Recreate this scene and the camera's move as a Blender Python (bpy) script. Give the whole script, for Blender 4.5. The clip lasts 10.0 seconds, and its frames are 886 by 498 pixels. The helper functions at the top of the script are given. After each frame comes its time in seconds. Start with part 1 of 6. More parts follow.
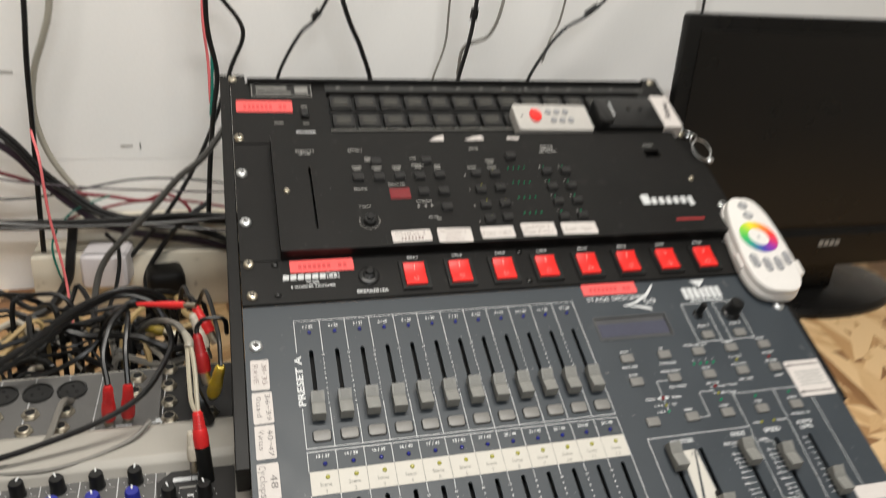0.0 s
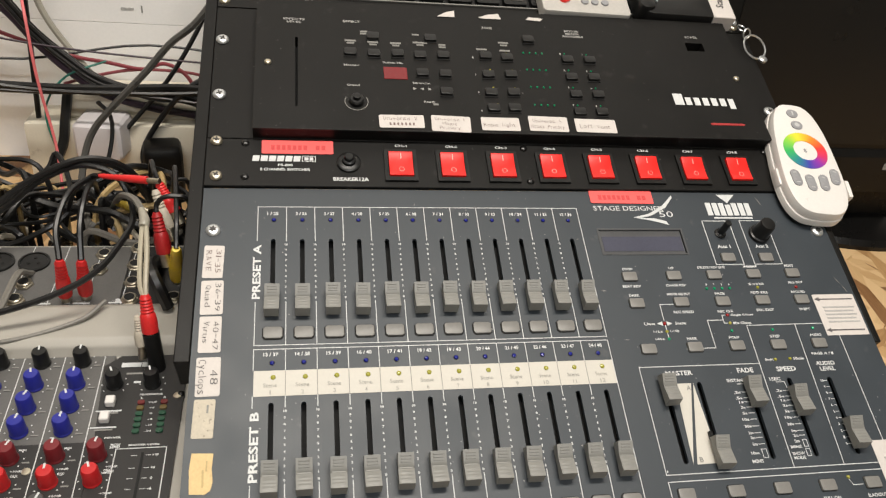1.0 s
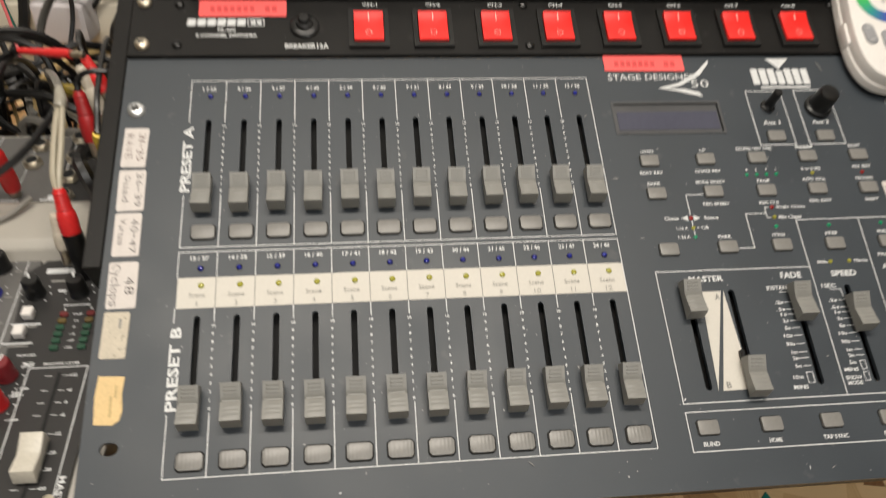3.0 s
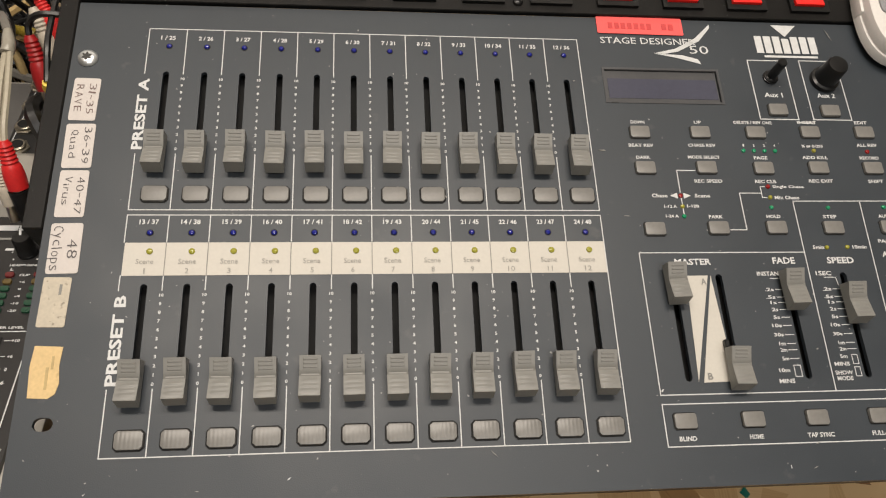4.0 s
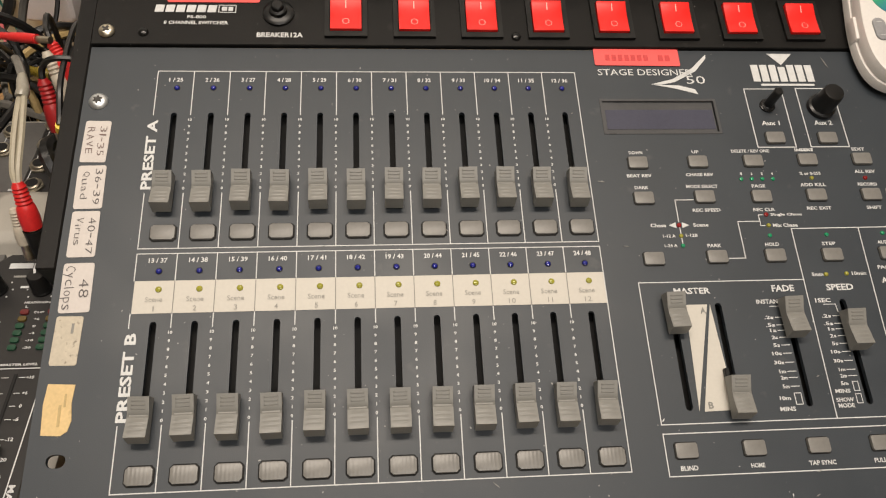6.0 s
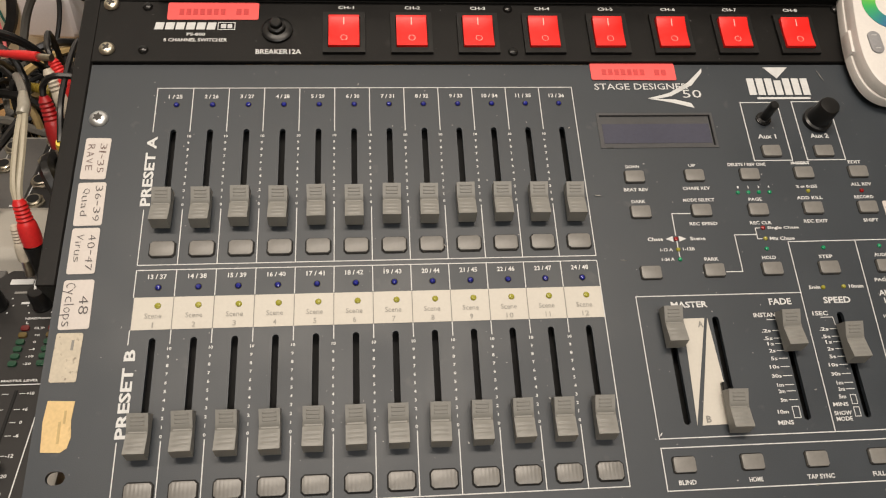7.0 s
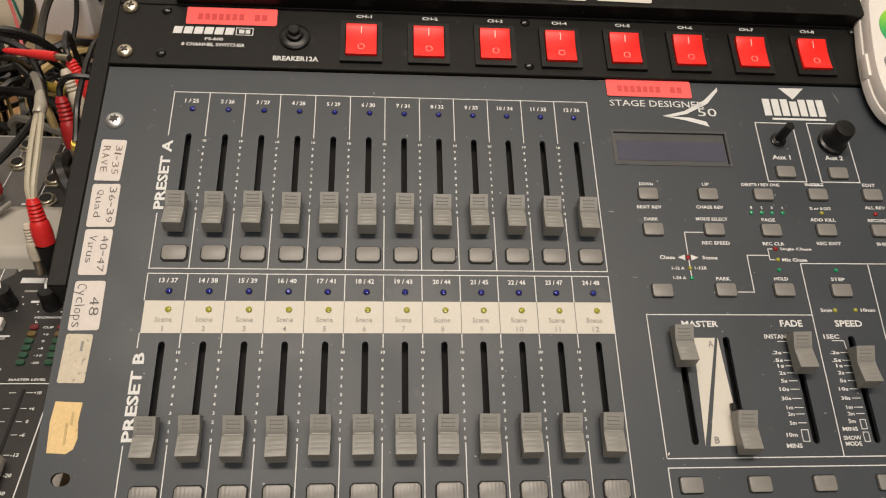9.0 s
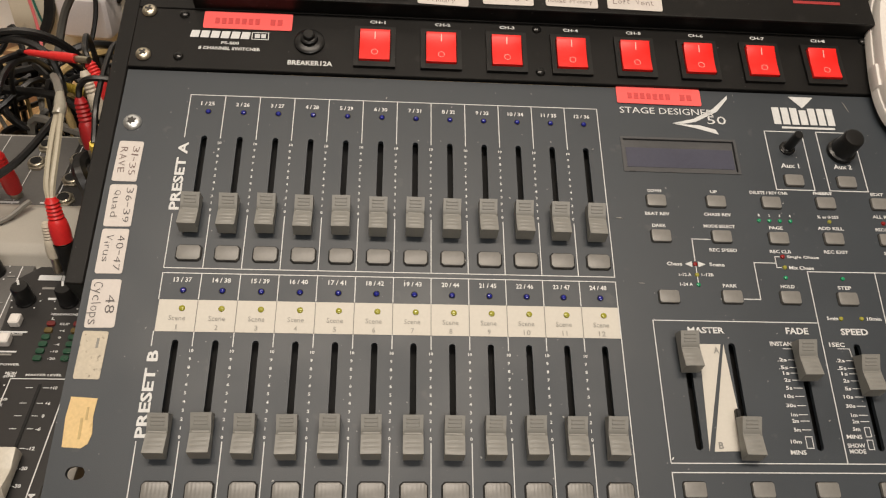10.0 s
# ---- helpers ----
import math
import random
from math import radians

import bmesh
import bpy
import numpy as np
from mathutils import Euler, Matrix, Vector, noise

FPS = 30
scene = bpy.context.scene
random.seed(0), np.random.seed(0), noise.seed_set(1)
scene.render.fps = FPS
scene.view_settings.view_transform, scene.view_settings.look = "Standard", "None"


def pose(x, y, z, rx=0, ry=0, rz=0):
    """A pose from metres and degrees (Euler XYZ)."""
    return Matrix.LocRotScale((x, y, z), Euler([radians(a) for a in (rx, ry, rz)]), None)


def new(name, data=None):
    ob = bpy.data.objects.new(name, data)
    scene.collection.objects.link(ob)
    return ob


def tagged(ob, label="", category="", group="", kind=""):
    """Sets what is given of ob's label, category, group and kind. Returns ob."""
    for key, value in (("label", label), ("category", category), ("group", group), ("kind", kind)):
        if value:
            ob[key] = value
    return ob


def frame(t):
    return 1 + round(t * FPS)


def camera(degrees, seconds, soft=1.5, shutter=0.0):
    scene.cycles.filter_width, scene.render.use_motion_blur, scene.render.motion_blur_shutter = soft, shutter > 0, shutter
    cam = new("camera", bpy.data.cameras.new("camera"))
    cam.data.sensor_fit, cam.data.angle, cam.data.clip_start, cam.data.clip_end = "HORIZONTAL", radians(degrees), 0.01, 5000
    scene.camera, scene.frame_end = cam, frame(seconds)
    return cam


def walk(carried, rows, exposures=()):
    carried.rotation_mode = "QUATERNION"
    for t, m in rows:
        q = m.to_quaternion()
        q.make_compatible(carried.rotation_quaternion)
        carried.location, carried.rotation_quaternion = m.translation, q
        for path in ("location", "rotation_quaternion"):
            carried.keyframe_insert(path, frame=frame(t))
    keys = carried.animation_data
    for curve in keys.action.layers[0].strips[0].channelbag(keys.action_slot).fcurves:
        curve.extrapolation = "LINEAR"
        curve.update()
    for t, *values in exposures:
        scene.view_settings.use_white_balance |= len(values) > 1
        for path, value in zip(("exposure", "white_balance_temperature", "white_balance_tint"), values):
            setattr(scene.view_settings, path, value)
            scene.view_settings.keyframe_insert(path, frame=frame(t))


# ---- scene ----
cam = camera(59.94, 10.0, soft=1.15, shutter=0.5)
# The sloping panel's frame: x across it, y up its slope, z out of it; the table top lies at 0.75 m.
TABLE = 0.75
RACK = pose(0, 0, TABLE + 0.155, 26, 0, 0)
PATH = [
    (0, -0.0111, -0.3316, 0.5003, 41.29, -9.63, -12.01),
    (0.3, 0.0244, -0.3001, 0.4763, 36.16, -7.89, -11.53),
    (0.5, 0.0426, -0.3095, 0.4632, 35.74, -8.76, -9.09),
    (1, 0.0590, -0.3057, 0.4534, 33.07, -8.68, -5.92),
    (1.5, 0.0798, -0.3208, 0.4524, 32.74, -7.90, -5.80),
    (2, 0.0822, -0.3137, 0.4443, 32.10, -6.80, -5.39),
    (2.5, 0.0924, -0.2996, 0.4178, 28.99, -5.64, -5.19),
    (3, 0.1219, -0.2708, 0.3723, 25.78, -4.94, -4.44),
    (3.2, 0.1289, -0.2628, 0.3561, 23.70, -4.95, -3.91),
    (4.3, 0.1419, -0.2533, 0.3520, 22.43, -5.90, -2.00),
    (4.5, 0.1403, -0.2514, 0.3561, 22.65, -5.91, -1.67),
    (5, 0.1412, -0.2487, 0.3595, 23.14, -5.34, -1.87),
    (6.5, 0.1497, -0.2478, 0.3651, 23.97, -4.07, -3.21),
    (7, 0.1500, -0.2464, 0.3660, 24.33, -4.00, -3.10),
    (7.5, 0.1545, -0.2464, 0.3658, 24.52, -4.18, -3.37),
    (8, 0.1542, -0.2457, 0.3685, 24.60, -4.37, -3.12),
    (8.5, 0.1484, -0.2455, 0.3680, 24.65, -4.65, -2.08),
    (9, 0.1459, -0.2443, 0.3661, 24.79, -4.46, -1.42),
    (9.5, 0.1468, -0.2442, 0.3691, 24.80, -4.29, -0.90),
    (10, 0.1465, -0.2459, 0.3717, 24.85, -4.01, -0.37),
]
LIGHT = [(0.0, -0.05, 5780, 4.5), (1.0, 0.0, 5980, 5.5), (3.0, -0.10, 6100, 6), (4.5, -0.26, 6300, 9), (6.5, -0.25, 6440, 9), (10.0, -0.31, 6500, 9)]
walk(cam, [(t, RACK @ pose(*row)) for t, *row in PATH], LIGHT)

# ---- light: two rows of ceiling fluorescent fittings in a closed pale room ----
world = bpy.data.worlds.new("world")
world.use_nodes = True
world.node_tree.nodes["Background"].inputs["Color"].default_value = (1.0, 0.9, 0.78, 1)
world.node_tree.nodes["Background"].inputs["Strength"].default_value = 0.03
scene.world = world


def lamp(name, x, y, z, sx, sy, watts, colour):
    data = bpy.data.lights.new(name, "AREA")
    data.shape, data.size, data.size_y, data.energy, data.color = "RECTANGLE", sx, sy, watts, colour
    ob = new(name, data)
    ob.matrix_world = pose(x, y, z)
    return ob


LAMPS = ((0.08, -0.33, 31, (1.0, 0.865, 0.73)), (0.40, -1.70, 31, (1.0, 0.92, 0.85)))
for lx, ly, watts, tint in LAMPS:
    lamp("ceiling_lamp_light", lx, ly, 2.44, 1.2, 0.16, watts, tint)


# ---- materials ----
def mat(name, colour, rough=0.5, metal=0.0, vary=0.12, scale=40.0, bump=0.0, fine=600.0, spec=0.5, stain=None, stain_at=0.62, coat=0.0, trans=0.0, specks=None, ribs=0.0):
    """Two-scale variation: broad tone and fine grain, with optional stains and relief."""
    m = bpy.data.materials.new(name)
    m.use_nodes = True
    nt = m.node_tree
    p = nt.nodes["Principled BSDF"]
    p.inputs["Roughness"].default_value, p.inputs["Metallic"].default_value = rough, metal
    p.inputs["Specular IOR Level"].default_value = spec
    p.inputs["Coat Weight"].default_value = coat
    p.inputs["Transmission Weight"].default_value = trans
    co = nt.nodes.new("ShaderNodeTexCoord")
    broad = nt.nodes.new("ShaderNodeTexNoise")
    broad.inputs["Scale"].default_value, broad.inputs["Detail"].default_value = scale, 4
    grain = nt.nodes.new("ShaderNodeTexNoise")
    grain.inputs["Scale"].default_value, grain.inputs["Detail"].default_value = fine, 2
    info = nt.nodes.new("ShaderNodeObjectInfo")
    for n in (broad, grain):
        nt.links.new(co.outputs["Object"], n.inputs["Vector"])
    add = nt.nodes.new("ShaderNodeMath")
    add.operation = "ADD"
    nt.links.new(broad.outputs["Fac"], add.inputs[0])
    nt.links.new(grain.outputs["Fac"], add.inputs[1])
    ramp = nt.nodes.new("ShaderNodeMapRange")
    ramp.inputs["From Min"].default_value, ramp.inputs["From Max"].default_value = 0.6, 1.4
    ramp.inputs["To Min"].default_value, ramp.inputs["To Max"].default_value = 1 - vary, 1 + vary
    nt.links.new(add.outputs[0], ramp.inputs["Value"])
    mul = nt.nodes.new("ShaderNodeVectorMath")
    mul.operation = "SCALE"
    mul.inputs[0].default_value = colour
    nt.links.new(ramp.outputs["Result"], mul.inputs["Scale"])
    out = mul.outputs["Vector"]
    if stain:
        sn = nt.nodes.new("ShaderNodeTexNoise")
        sn.inputs["Scale"].default_value, sn.inputs["Detail"].default_value = scale * 3, 6
        nt.links.new(co.outputs["Object"], sn.inputs["Vector"])
        sr = nt.nodes.new("ShaderNodeMapRange")
        sr.inputs["From Min"].default_value, sr.inputs["From Max"].default_value = stain_at, stain_at + 0.12
        nt.links.new(sn.outputs["Fac"], sr.inputs["Value"])
        mix = nt.nodes.new("ShaderNodeMix")
        mix.data_type = "RGBA"
        nt.links.new(sr.outputs["Result"], mix.inputs["Factor"])
        nt.links.new(out, mix.inputs["A"])
        mix.inputs["B"].default_value = (*stain, 1)
        out = mix.outputs["Result"]
    if specks:
        sn = nt.nodes.new("ShaderNodeTexNoise")
        sn.inputs["Scale"].default_value, sn.inputs["Detail"].default_value = 420, 1
        nt.links.new(co.outputs["Object"], sn.inputs["Vector"])
        sr = nt.nodes.new("ShaderNodeMapRange")
        sr.inputs["From Min"].default_value, sr.inputs["From Max"].default_value = 0.77, 0.80
        nt.links.new(sn.outputs["Fac"], sr.inputs["Value"])
        mix = nt.nodes.new("ShaderNodeMix")
        mix.data_type = "RGBA"
        nt.links.new(sr.outputs["Result"], mix.inputs["Factor"])
        nt.links.new(out, mix.inputs["A"])
        mix.inputs["B"].default_value = (*specks, 1)
        out = mix.outputs["Result"]
    nt.links.new(out, p.inputs["Base Color"])
    rr = nt.nodes.new("ShaderNodeMapRange")
    rr.inputs["To Min"].default_value, rr.inputs["To Max"].default_value = max(rough - 0.12, 0.02), min(rough + 0.12, 1)
    nt.links.new(broad.outputs["Fac"], rr.inputs["Value"])
    nt.links.new(rr.outputs["Result"], p.inputs["Roughness"])
    if ribs:
        wv = nt.nodes.new("ShaderNodeTexWave")
        wv.inputs["Scale"].default_value = ribs
        nt.links.new(co.outputs["Object"], wv.inputs["Vector"])
        b = nt.nodes.new("ShaderNodeBump")
        b.inputs["Strength"].default_value, b.inputs["Distance"].default_value = 0.15, 0.0003
        nt.links.new(wv.outputs["Fac"], b.inputs["Height"])
        nt.links.new(b.outputs["Normal"], p.inputs["Normal"])
    if bump:
        b = nt.nodes.new("ShaderNodeBump")
        b.inputs["Strength"].default_value, b.inputs["Distance"].default_value = bump, 0.0004
        nt.links.new(grain.outputs["Fac"], b.inputs["Height"])
        nt.links.new(b.outputs["Normal"], p.inputs["Normal"])
    return m


SLATE = mat("slate_powder_coat", (0.031, 0.0385, 0.047), 0.48, vary=0.12, scale=25, bump=0.12, fine=1800, stain=(0.062, 0.066, 0.07), stain_at=0.66, specks=(0.30, 0.30, 0.29))
BLACK = mat("black_powder_coat", (0.0062, 0.0058, 0.0054), 0.46, vary=0.25, scale=30, bump=0.2, fine=1500, spec=0.22, stain=(0.018, 0.017, 0.016), stain_at=0.64, specks=(0.10, 0.10, 0.095))
BLACK_GLOSS = mat("black_plastic", (0.008, 0.008, 0.008), 0.34, vary=0.1, scale=60, spec=0.4)
BLACK_RUBBER = mat("black_cable_jacket", (0.008, 0.0078, 0.0078), 0.38, vary=0.25, scale=50)
GREY_RUBBER = mat("grey_cable_jacket", (0.17, 0.16, 0.14), 0.5, vary=0.15, scale=40)
WHITE_RUBBER = mat("cream_cable_jacket", (0.52, 0.47, 0.38), 0.5, vary=0.15, scale=40)
RED_RUBBER = mat("red_plug_boot", (0.62, 0.022, 0.022), 0.42, vary=0.12, scale=60)
DARK_RED_RUBBER = mat("dark_red_plug_boot", (0.34, 0.012, 0.014), 0.42, vary=0.15, scale=60)
PALE_GREY_RUBBER = mat("pale_grey_cable_jacket", (0.34, 0.32, 0.265), 0.5, vary=0.12, scale=40)
SCUFF = mat("faint_grey_scuff", (0.42, 0.41, 0.39), 0.7, vary=0.3, scale=300)
PINK_WIRE = mat("pink_wire", (0.75, 0.17, 0.18), 0.5)
GREEN_WIRE = mat("green_wire", (0.02, 0.16, 0.12), 0.5)
PURPLE_WIRE = mat("purple_wire", (0.030, 0.016, 0.028), 0.5)
YELLOW_RUBBER = mat("yellow_plug_boot", (0.78, 0.55, 0.03), 0.45, vary=0.12, scale=60)
TAN_RUBBER = mat("tan_cable_jacket", (0.42, 0.30, 0.13), 0.55, vary=0.2, scale=50)
CAP_GREY = mat("grey_fader_plastic", (0.205, 0.203, 0.188), 0.43, vary=0.1, scale=90, bump=0.1, fine=2500)
BUTTON_GREY = mat("grey_button_rubber", (0.185, 0.18, 0.168), 0.38, vary=0.08, scale=120, ribs=170.0)
PLAIN_BUTTON = mat("grey_key_rubber", (0.185, 0.18, 0.168), 0.42, vary=0.08, scale=120)
PRINT = mat("white_print", (0.60, 0.61, 0.61), 0.6, vary=0.08, scale=200)
CREAM_PRINT = mat("cream_printed_strip", (0.54, 0.515, 0.46), 0.55, vary=0.04, scale=50)
GREY_PRINT = mat("faded_grey_print", (0.22, 0.215, 0.20), 0.6)
SCENE_PRINT = mat("thin_grey_print", (0.29, 0.28, 0.255), 0.6)
RED_PRINT = mat("red_print", (0.32, 0.02, 0.02), 0.6)
# Near-black: the shade inside slots, gaps and holes is put into this colour.
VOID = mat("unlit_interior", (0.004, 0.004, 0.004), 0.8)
STEEL = mat("zinc_steel", (0.66, 0.68, 0.69), 0.36, 0.9, vary=0.15, scale=150)
BRASS_STEEL = mat("yellowed_steel", (0.58, 0.53, 0.42), 0.35, 1.0, vary=0.15, scale=150)
DARK_STEEL = mat("black_screw", (0.02, 0.02, 0.02), 0.25, 0.6)
TAPE_RED = mat("coral_label_tape", (0.86, 0.105, 0.10), 0.5, vary=0.05, scale=60)
PAPER = mat("white_paper_label", (0.57, 0.53, 0.50), 0.65, vary=0.05, scale=120, stain=(0.62, 0.56, 0.48), stain_at=0.66)
PAPER_DIRTY = mat("grubby_paper_label", (0.50, 0.45, 0.36), 0.7, vary=0.12, scale=120, stain=(0.22, 0.19, 0.15), stain_at=0.60)
PAPER_YELLOW = mat("yellow_masking_tape", (0.64, 0.47, 0.23), 0.7, vary=0.12, scale=80, stain=(0.50, 0.35, 0.16), stain_at=0.62)
INK = mat("black_ink", (0.09, 0.08, 0.08), 0.7)
INK_RED = mat("brown_ink", (0.16, 0.11, 0.10), 0.7)
SWITCH_RED = mat("red_rocker_plastic", (0.80, 0.016, 0.012), 0.34, vary=0.06, scale=80, coat=0.08)
SWITCH_MARK = mat("pink_switch_mark", (0.85, 0.45, 0.40), 0.5)
LED_BLUE = mat("blue_indicator", (0.015, 0.02, 0.22), 0.15)
LED_YELLOW = mat("yellow_indicator", (0.30, 0.29, 0.035), 0.2)
LED_GREEN = mat("green_indicator", (0.015, 0.26, 0.11), 0.2)
LED_RED = mat("red_indicator", (0.25, 0.01, 0.01), 0.2)
LCD = mat("unlit_display", (0.070, 0.072, 0.100), 0.22, vary=0.1, scale=25)
LCD_FRAME = mat("display_bezel", (0.072, 0.073, 0.076), 0.3)
SEGMENT = mat("dark_red_display", (0.16, 0.012, 0.015), 0.15)
TRUNK = mat("cream_trunking_plastic", (0.66, 0.61, 0.50), 0.4, vary=0.06, scale=30, stain=(0.45, 0.40, 0.32), stain_at=0.66)
WHITE_PLASTIC = mat("white_plastic", (0.70, 0.675, 0.645), 0.32, vary=0.04, scale=40)
PALE_PLASTIC = mat("pale_grey_plastic", (0.62, 0.59, 0.60), 0.35, vary=0.06, scale=40)
SILVER_PAINT = mat("silver_plastic", (0.50, 0.48, 0.45), 0.35, 0.2, vary=0.08, scale=60)
PAD_GREY = mat("grey_remote_button", (0.27, 0.27, 0.28), 0.4)
RECESS = mat("shaded_steel", (0.05, 0.048, 0.045), 0.5, 0.5)
M_GREEN = mat("unlit_green_segment", (0.012, 0.058, 0.030), 0.3)
M_AMBER = mat("unlit_amber_segment", (0.11, 0.075, 0.020), 0.3)
M_RED = mat("unlit_red_segment", (0.12, 0.014, 0.014), 0.3)
CHASSIS = mat("light_grey_mixer_plastic", (0.36, 0.34, 0.30), 0.5, vary=0.06, scale=30, bump=0.1, fine=1500, stain=(0.30, 0.27, 0.22), stain_at=0.70)
MIX_GREY = mat("mixer_grey_panel", (0.105, 0.102, 0.098), 0.45, vary=0.1, scale=40)
MIX_DARK = mat("mixer_dark_panel", (0.017, 0.0165, 0.0165), 0.45, vary=0.1, scale=40)
KNOB_BLUE = mat("blue_knob", (0.018, 0.022, 0.25), 0.4)
KNOB_RED = mat("red_knob", (0.45, 0.012, 0.014), 0.4)
KNOB_MAROON = mat("maroon_knob", (0.15, 0.012, 0.016), 0.4)
KNOB_GREY = mat("dark_grey_knob", (0.06, 0.06, 0.06), 0.4)
FADER_CREAM = mat("cream_fader_cap", (0.52, 0.49, 0.42), 0.4)
WALL = mat("white_painted_wall", (0.88, 0.87, 0.85), 0.6, vary=0.03, scale=6, bump=0.1, fine=300, stain=(0.70, 0.68, 0.65), stain_at=0.74)
PLAIN = mat("cream_room_wall", (0.42, 0.395, 0.345), 0.8, vary=0.04, scale=3)
FLOOR = mat("grey_floor", (0.20, 0.18, 0.16), 0.7, vary=0.1, scale=5)
SCREEN = mat("monitor_screen", (0.0085, 0.0078, 0.0072), 0.3, spec=0.3, vary=0.05, scale=10)
MONITOR_BLACK = mat("monitor_plastic", (0.006, 0.0057, 0.0054), 0.3, spec=0.25, vary=0.1, scale=30)
TUBE = mat("lamp_housing", (0.8, 0.8, 0.78), 0.5)


def wood():
    """Pressed board of flat wood strands lying at all angles: tan, straw and brown flakes with dark gaps."""
    m = bpy.data.materials.new("strand_board")
    m.use_nodes = True
    nt = m.node_tree
    p = nt.nodes["Principled BSDF"]
    co = nt.nodes.new("ShaderNodeTexCoord")
    last = None
    height = None
    for k, (turn, sx, sy, share) in enumerate(((12, 11, 46, 0.0), (64, 12, 52, 0.50), (-38, 14, 60, 0.55), (100, 10, 44, 0.60))):
        mp = nt.nodes.new("ShaderNodeMapping")
        mp.inputs["Rotation"].default_value = (0, 0, radians(turn))
        mp.inputs["Location"].default_value = (0.37 * k, 0.21 * k, 0)
        sc = nt.nodes.new("ShaderNodeMapping")
        sc.inputs["Scale"].default_value = (sx, sy, 8)
        vo = nt.nodes.new("ShaderNodeTexVoronoi")
        vo.inputs["Scale"].default_value = 1.0
        nt.links.new(co.outputs["Object"], mp.inputs["Vector"])
        nt.links.new(mp.outputs["Vector"], sc.inputs["Vector"])
        nt.links.new(sc.outputs["Vector"], vo.inputs["Vector"])
        fib = nt.nodes.new("ShaderNodeTexNoise")
        fib.inputs["Scale"].default_value, fib.inputs["Detail"].default_value = 5.0, 5
        st = nt.nodes.new("ShaderNodeMapping")
        st.inputs["Scale"].default_value = (0.5, 6, 1)
        nt.links.new(sc.outputs["Vector"], st.inputs["Vector"])
        nt.links.new(st.outputs["Vector"], fib.inputs["Vector"])
        sep = nt.nodes.new("ShaderNodeSeparateColor")
        nt.links.new(vo.outputs["Color"], sep.inputs["Color"])
        tone = nt.nodes.new("ShaderNodeMath")
        tone.operation = "MULTIPLY_ADD"
        tone.inputs[1].default_value = 0.55
        nt.links.new(fib.outputs["Fac"], tone.inputs[0])
        nt.links.new(sep.outputs["Red"], tone.inputs[2])
        ramp = nt.nodes.new("ShaderNodeValToRGB")
        el = ramp.color_ramp.elements
        el[0].position, el[0].color = 0.30, (0.20, 0.095, 0.035, 1)
        el[1].position, el[1].color = 1.10 - 0.1, (0.66, 0.46, 0.24, 1)
        e = el.new(0.55)
        e.color = (0.46, 0.275, 0.115, 1)
        nt.links.new(tone.outputs[0], ramp.inputs["Fac"])
        if last is None:
            last, height = ramp.outputs["Color"], sep.outputs["Green"]
        else:
            pick = nt.nodes.new("ShaderNodeMath")
            pick.operation = "GREATER_THAN"
            pick.inputs[1].default_value = share
            nt.links.new(sep.outputs["Blue"], pick.inputs[0])
            mix = nt.nodes.new("ShaderNodeMix")
            mix.data_type = "RGBA"
            nt.links.new(pick.outputs[0], mix.inputs["Factor"])
            nt.links.new(last, mix.inputs["A"])
            nt.links.new(ramp.outputs["Color"], mix.inputs["B"])
            last = mix.outputs["Result"]
            hm = nt.nodes.new("ShaderNodeMix")
            nt.links.new(pick.outputs[0], hm.inputs["Factor"])
            nt.links.new(height, hm.inputs["A"])
            nt.links.new(sep.outputs["Green"], hm.inputs["B"])
            height = hm.outputs["Result"]
    nt.links.new(last, p.inputs["Base Color"])
    b = nt.nodes.new("ShaderNodeBump")
    b.inputs["Strength"].default_value, b.inputs["Distance"].default_value = 0.5, 0.001
    nt.links.new(height, b.inputs["Height"])
    nt.links.new(b.outputs["Normal"], p.inputs["Normal"])
    p.inputs["Roughness"].default_value = 0.55
    return m


WOOD = wood()


def wheel_colours():
    """A printed colour ring, hue by angle."""
    m = bpy.data.materials.new("colour_ring_print")
    m.use_nodes = True
    nt = m.node_tree
    p = nt.nodes["Principled BSDF"]
    co = nt.nodes.new("ShaderNodeTexCoord")
    gr = nt.nodes.new("ShaderNodeTexGradient")
    gr.gradient_type = "RADIAL"
    nt.links.new(co.outputs["Object"], gr.inputs["Vector"])
    r = nt.nodes.new("ShaderNodeValToRGB")
    stops = [(0.0, (0.05, 0.42, 0.10)), (0.12, (0.03, 0.22, 0.25)), (0.22, (0.05, 0.05, 0.36)), (0.33, (0.24, 0.03, 0.34)), (0.42, (0.55, 0.03, 0.12)),
             (0.52, (0.75, 0.04, 0.03)), (0.64, (0.80, 0.24, 0.02)), (0.76, (0.78, 0.66, 0.03)), (0.88, (0.25, 0.58, 0.05))]
    el = r.color_ramp.elements
    el[0].position, el[0].color = stops[0][0], (*stops[0][1], 1)
    el[1].position, el[1].color = 1.0, (0.05, 0.42, 0.10, 1)
    for pos, c in stops[1:]:
        e = el.new(pos)
        e.color = (*c, 1)
    nt.links.new(gr.outputs["Fac"], r.inputs["Fac"])
    nt.links.new(r.outputs["Color"], p.inputs["Base Color"])
    p.inputs["Roughness"].default_value = 0.35
    return m


RING = wheel_colours()


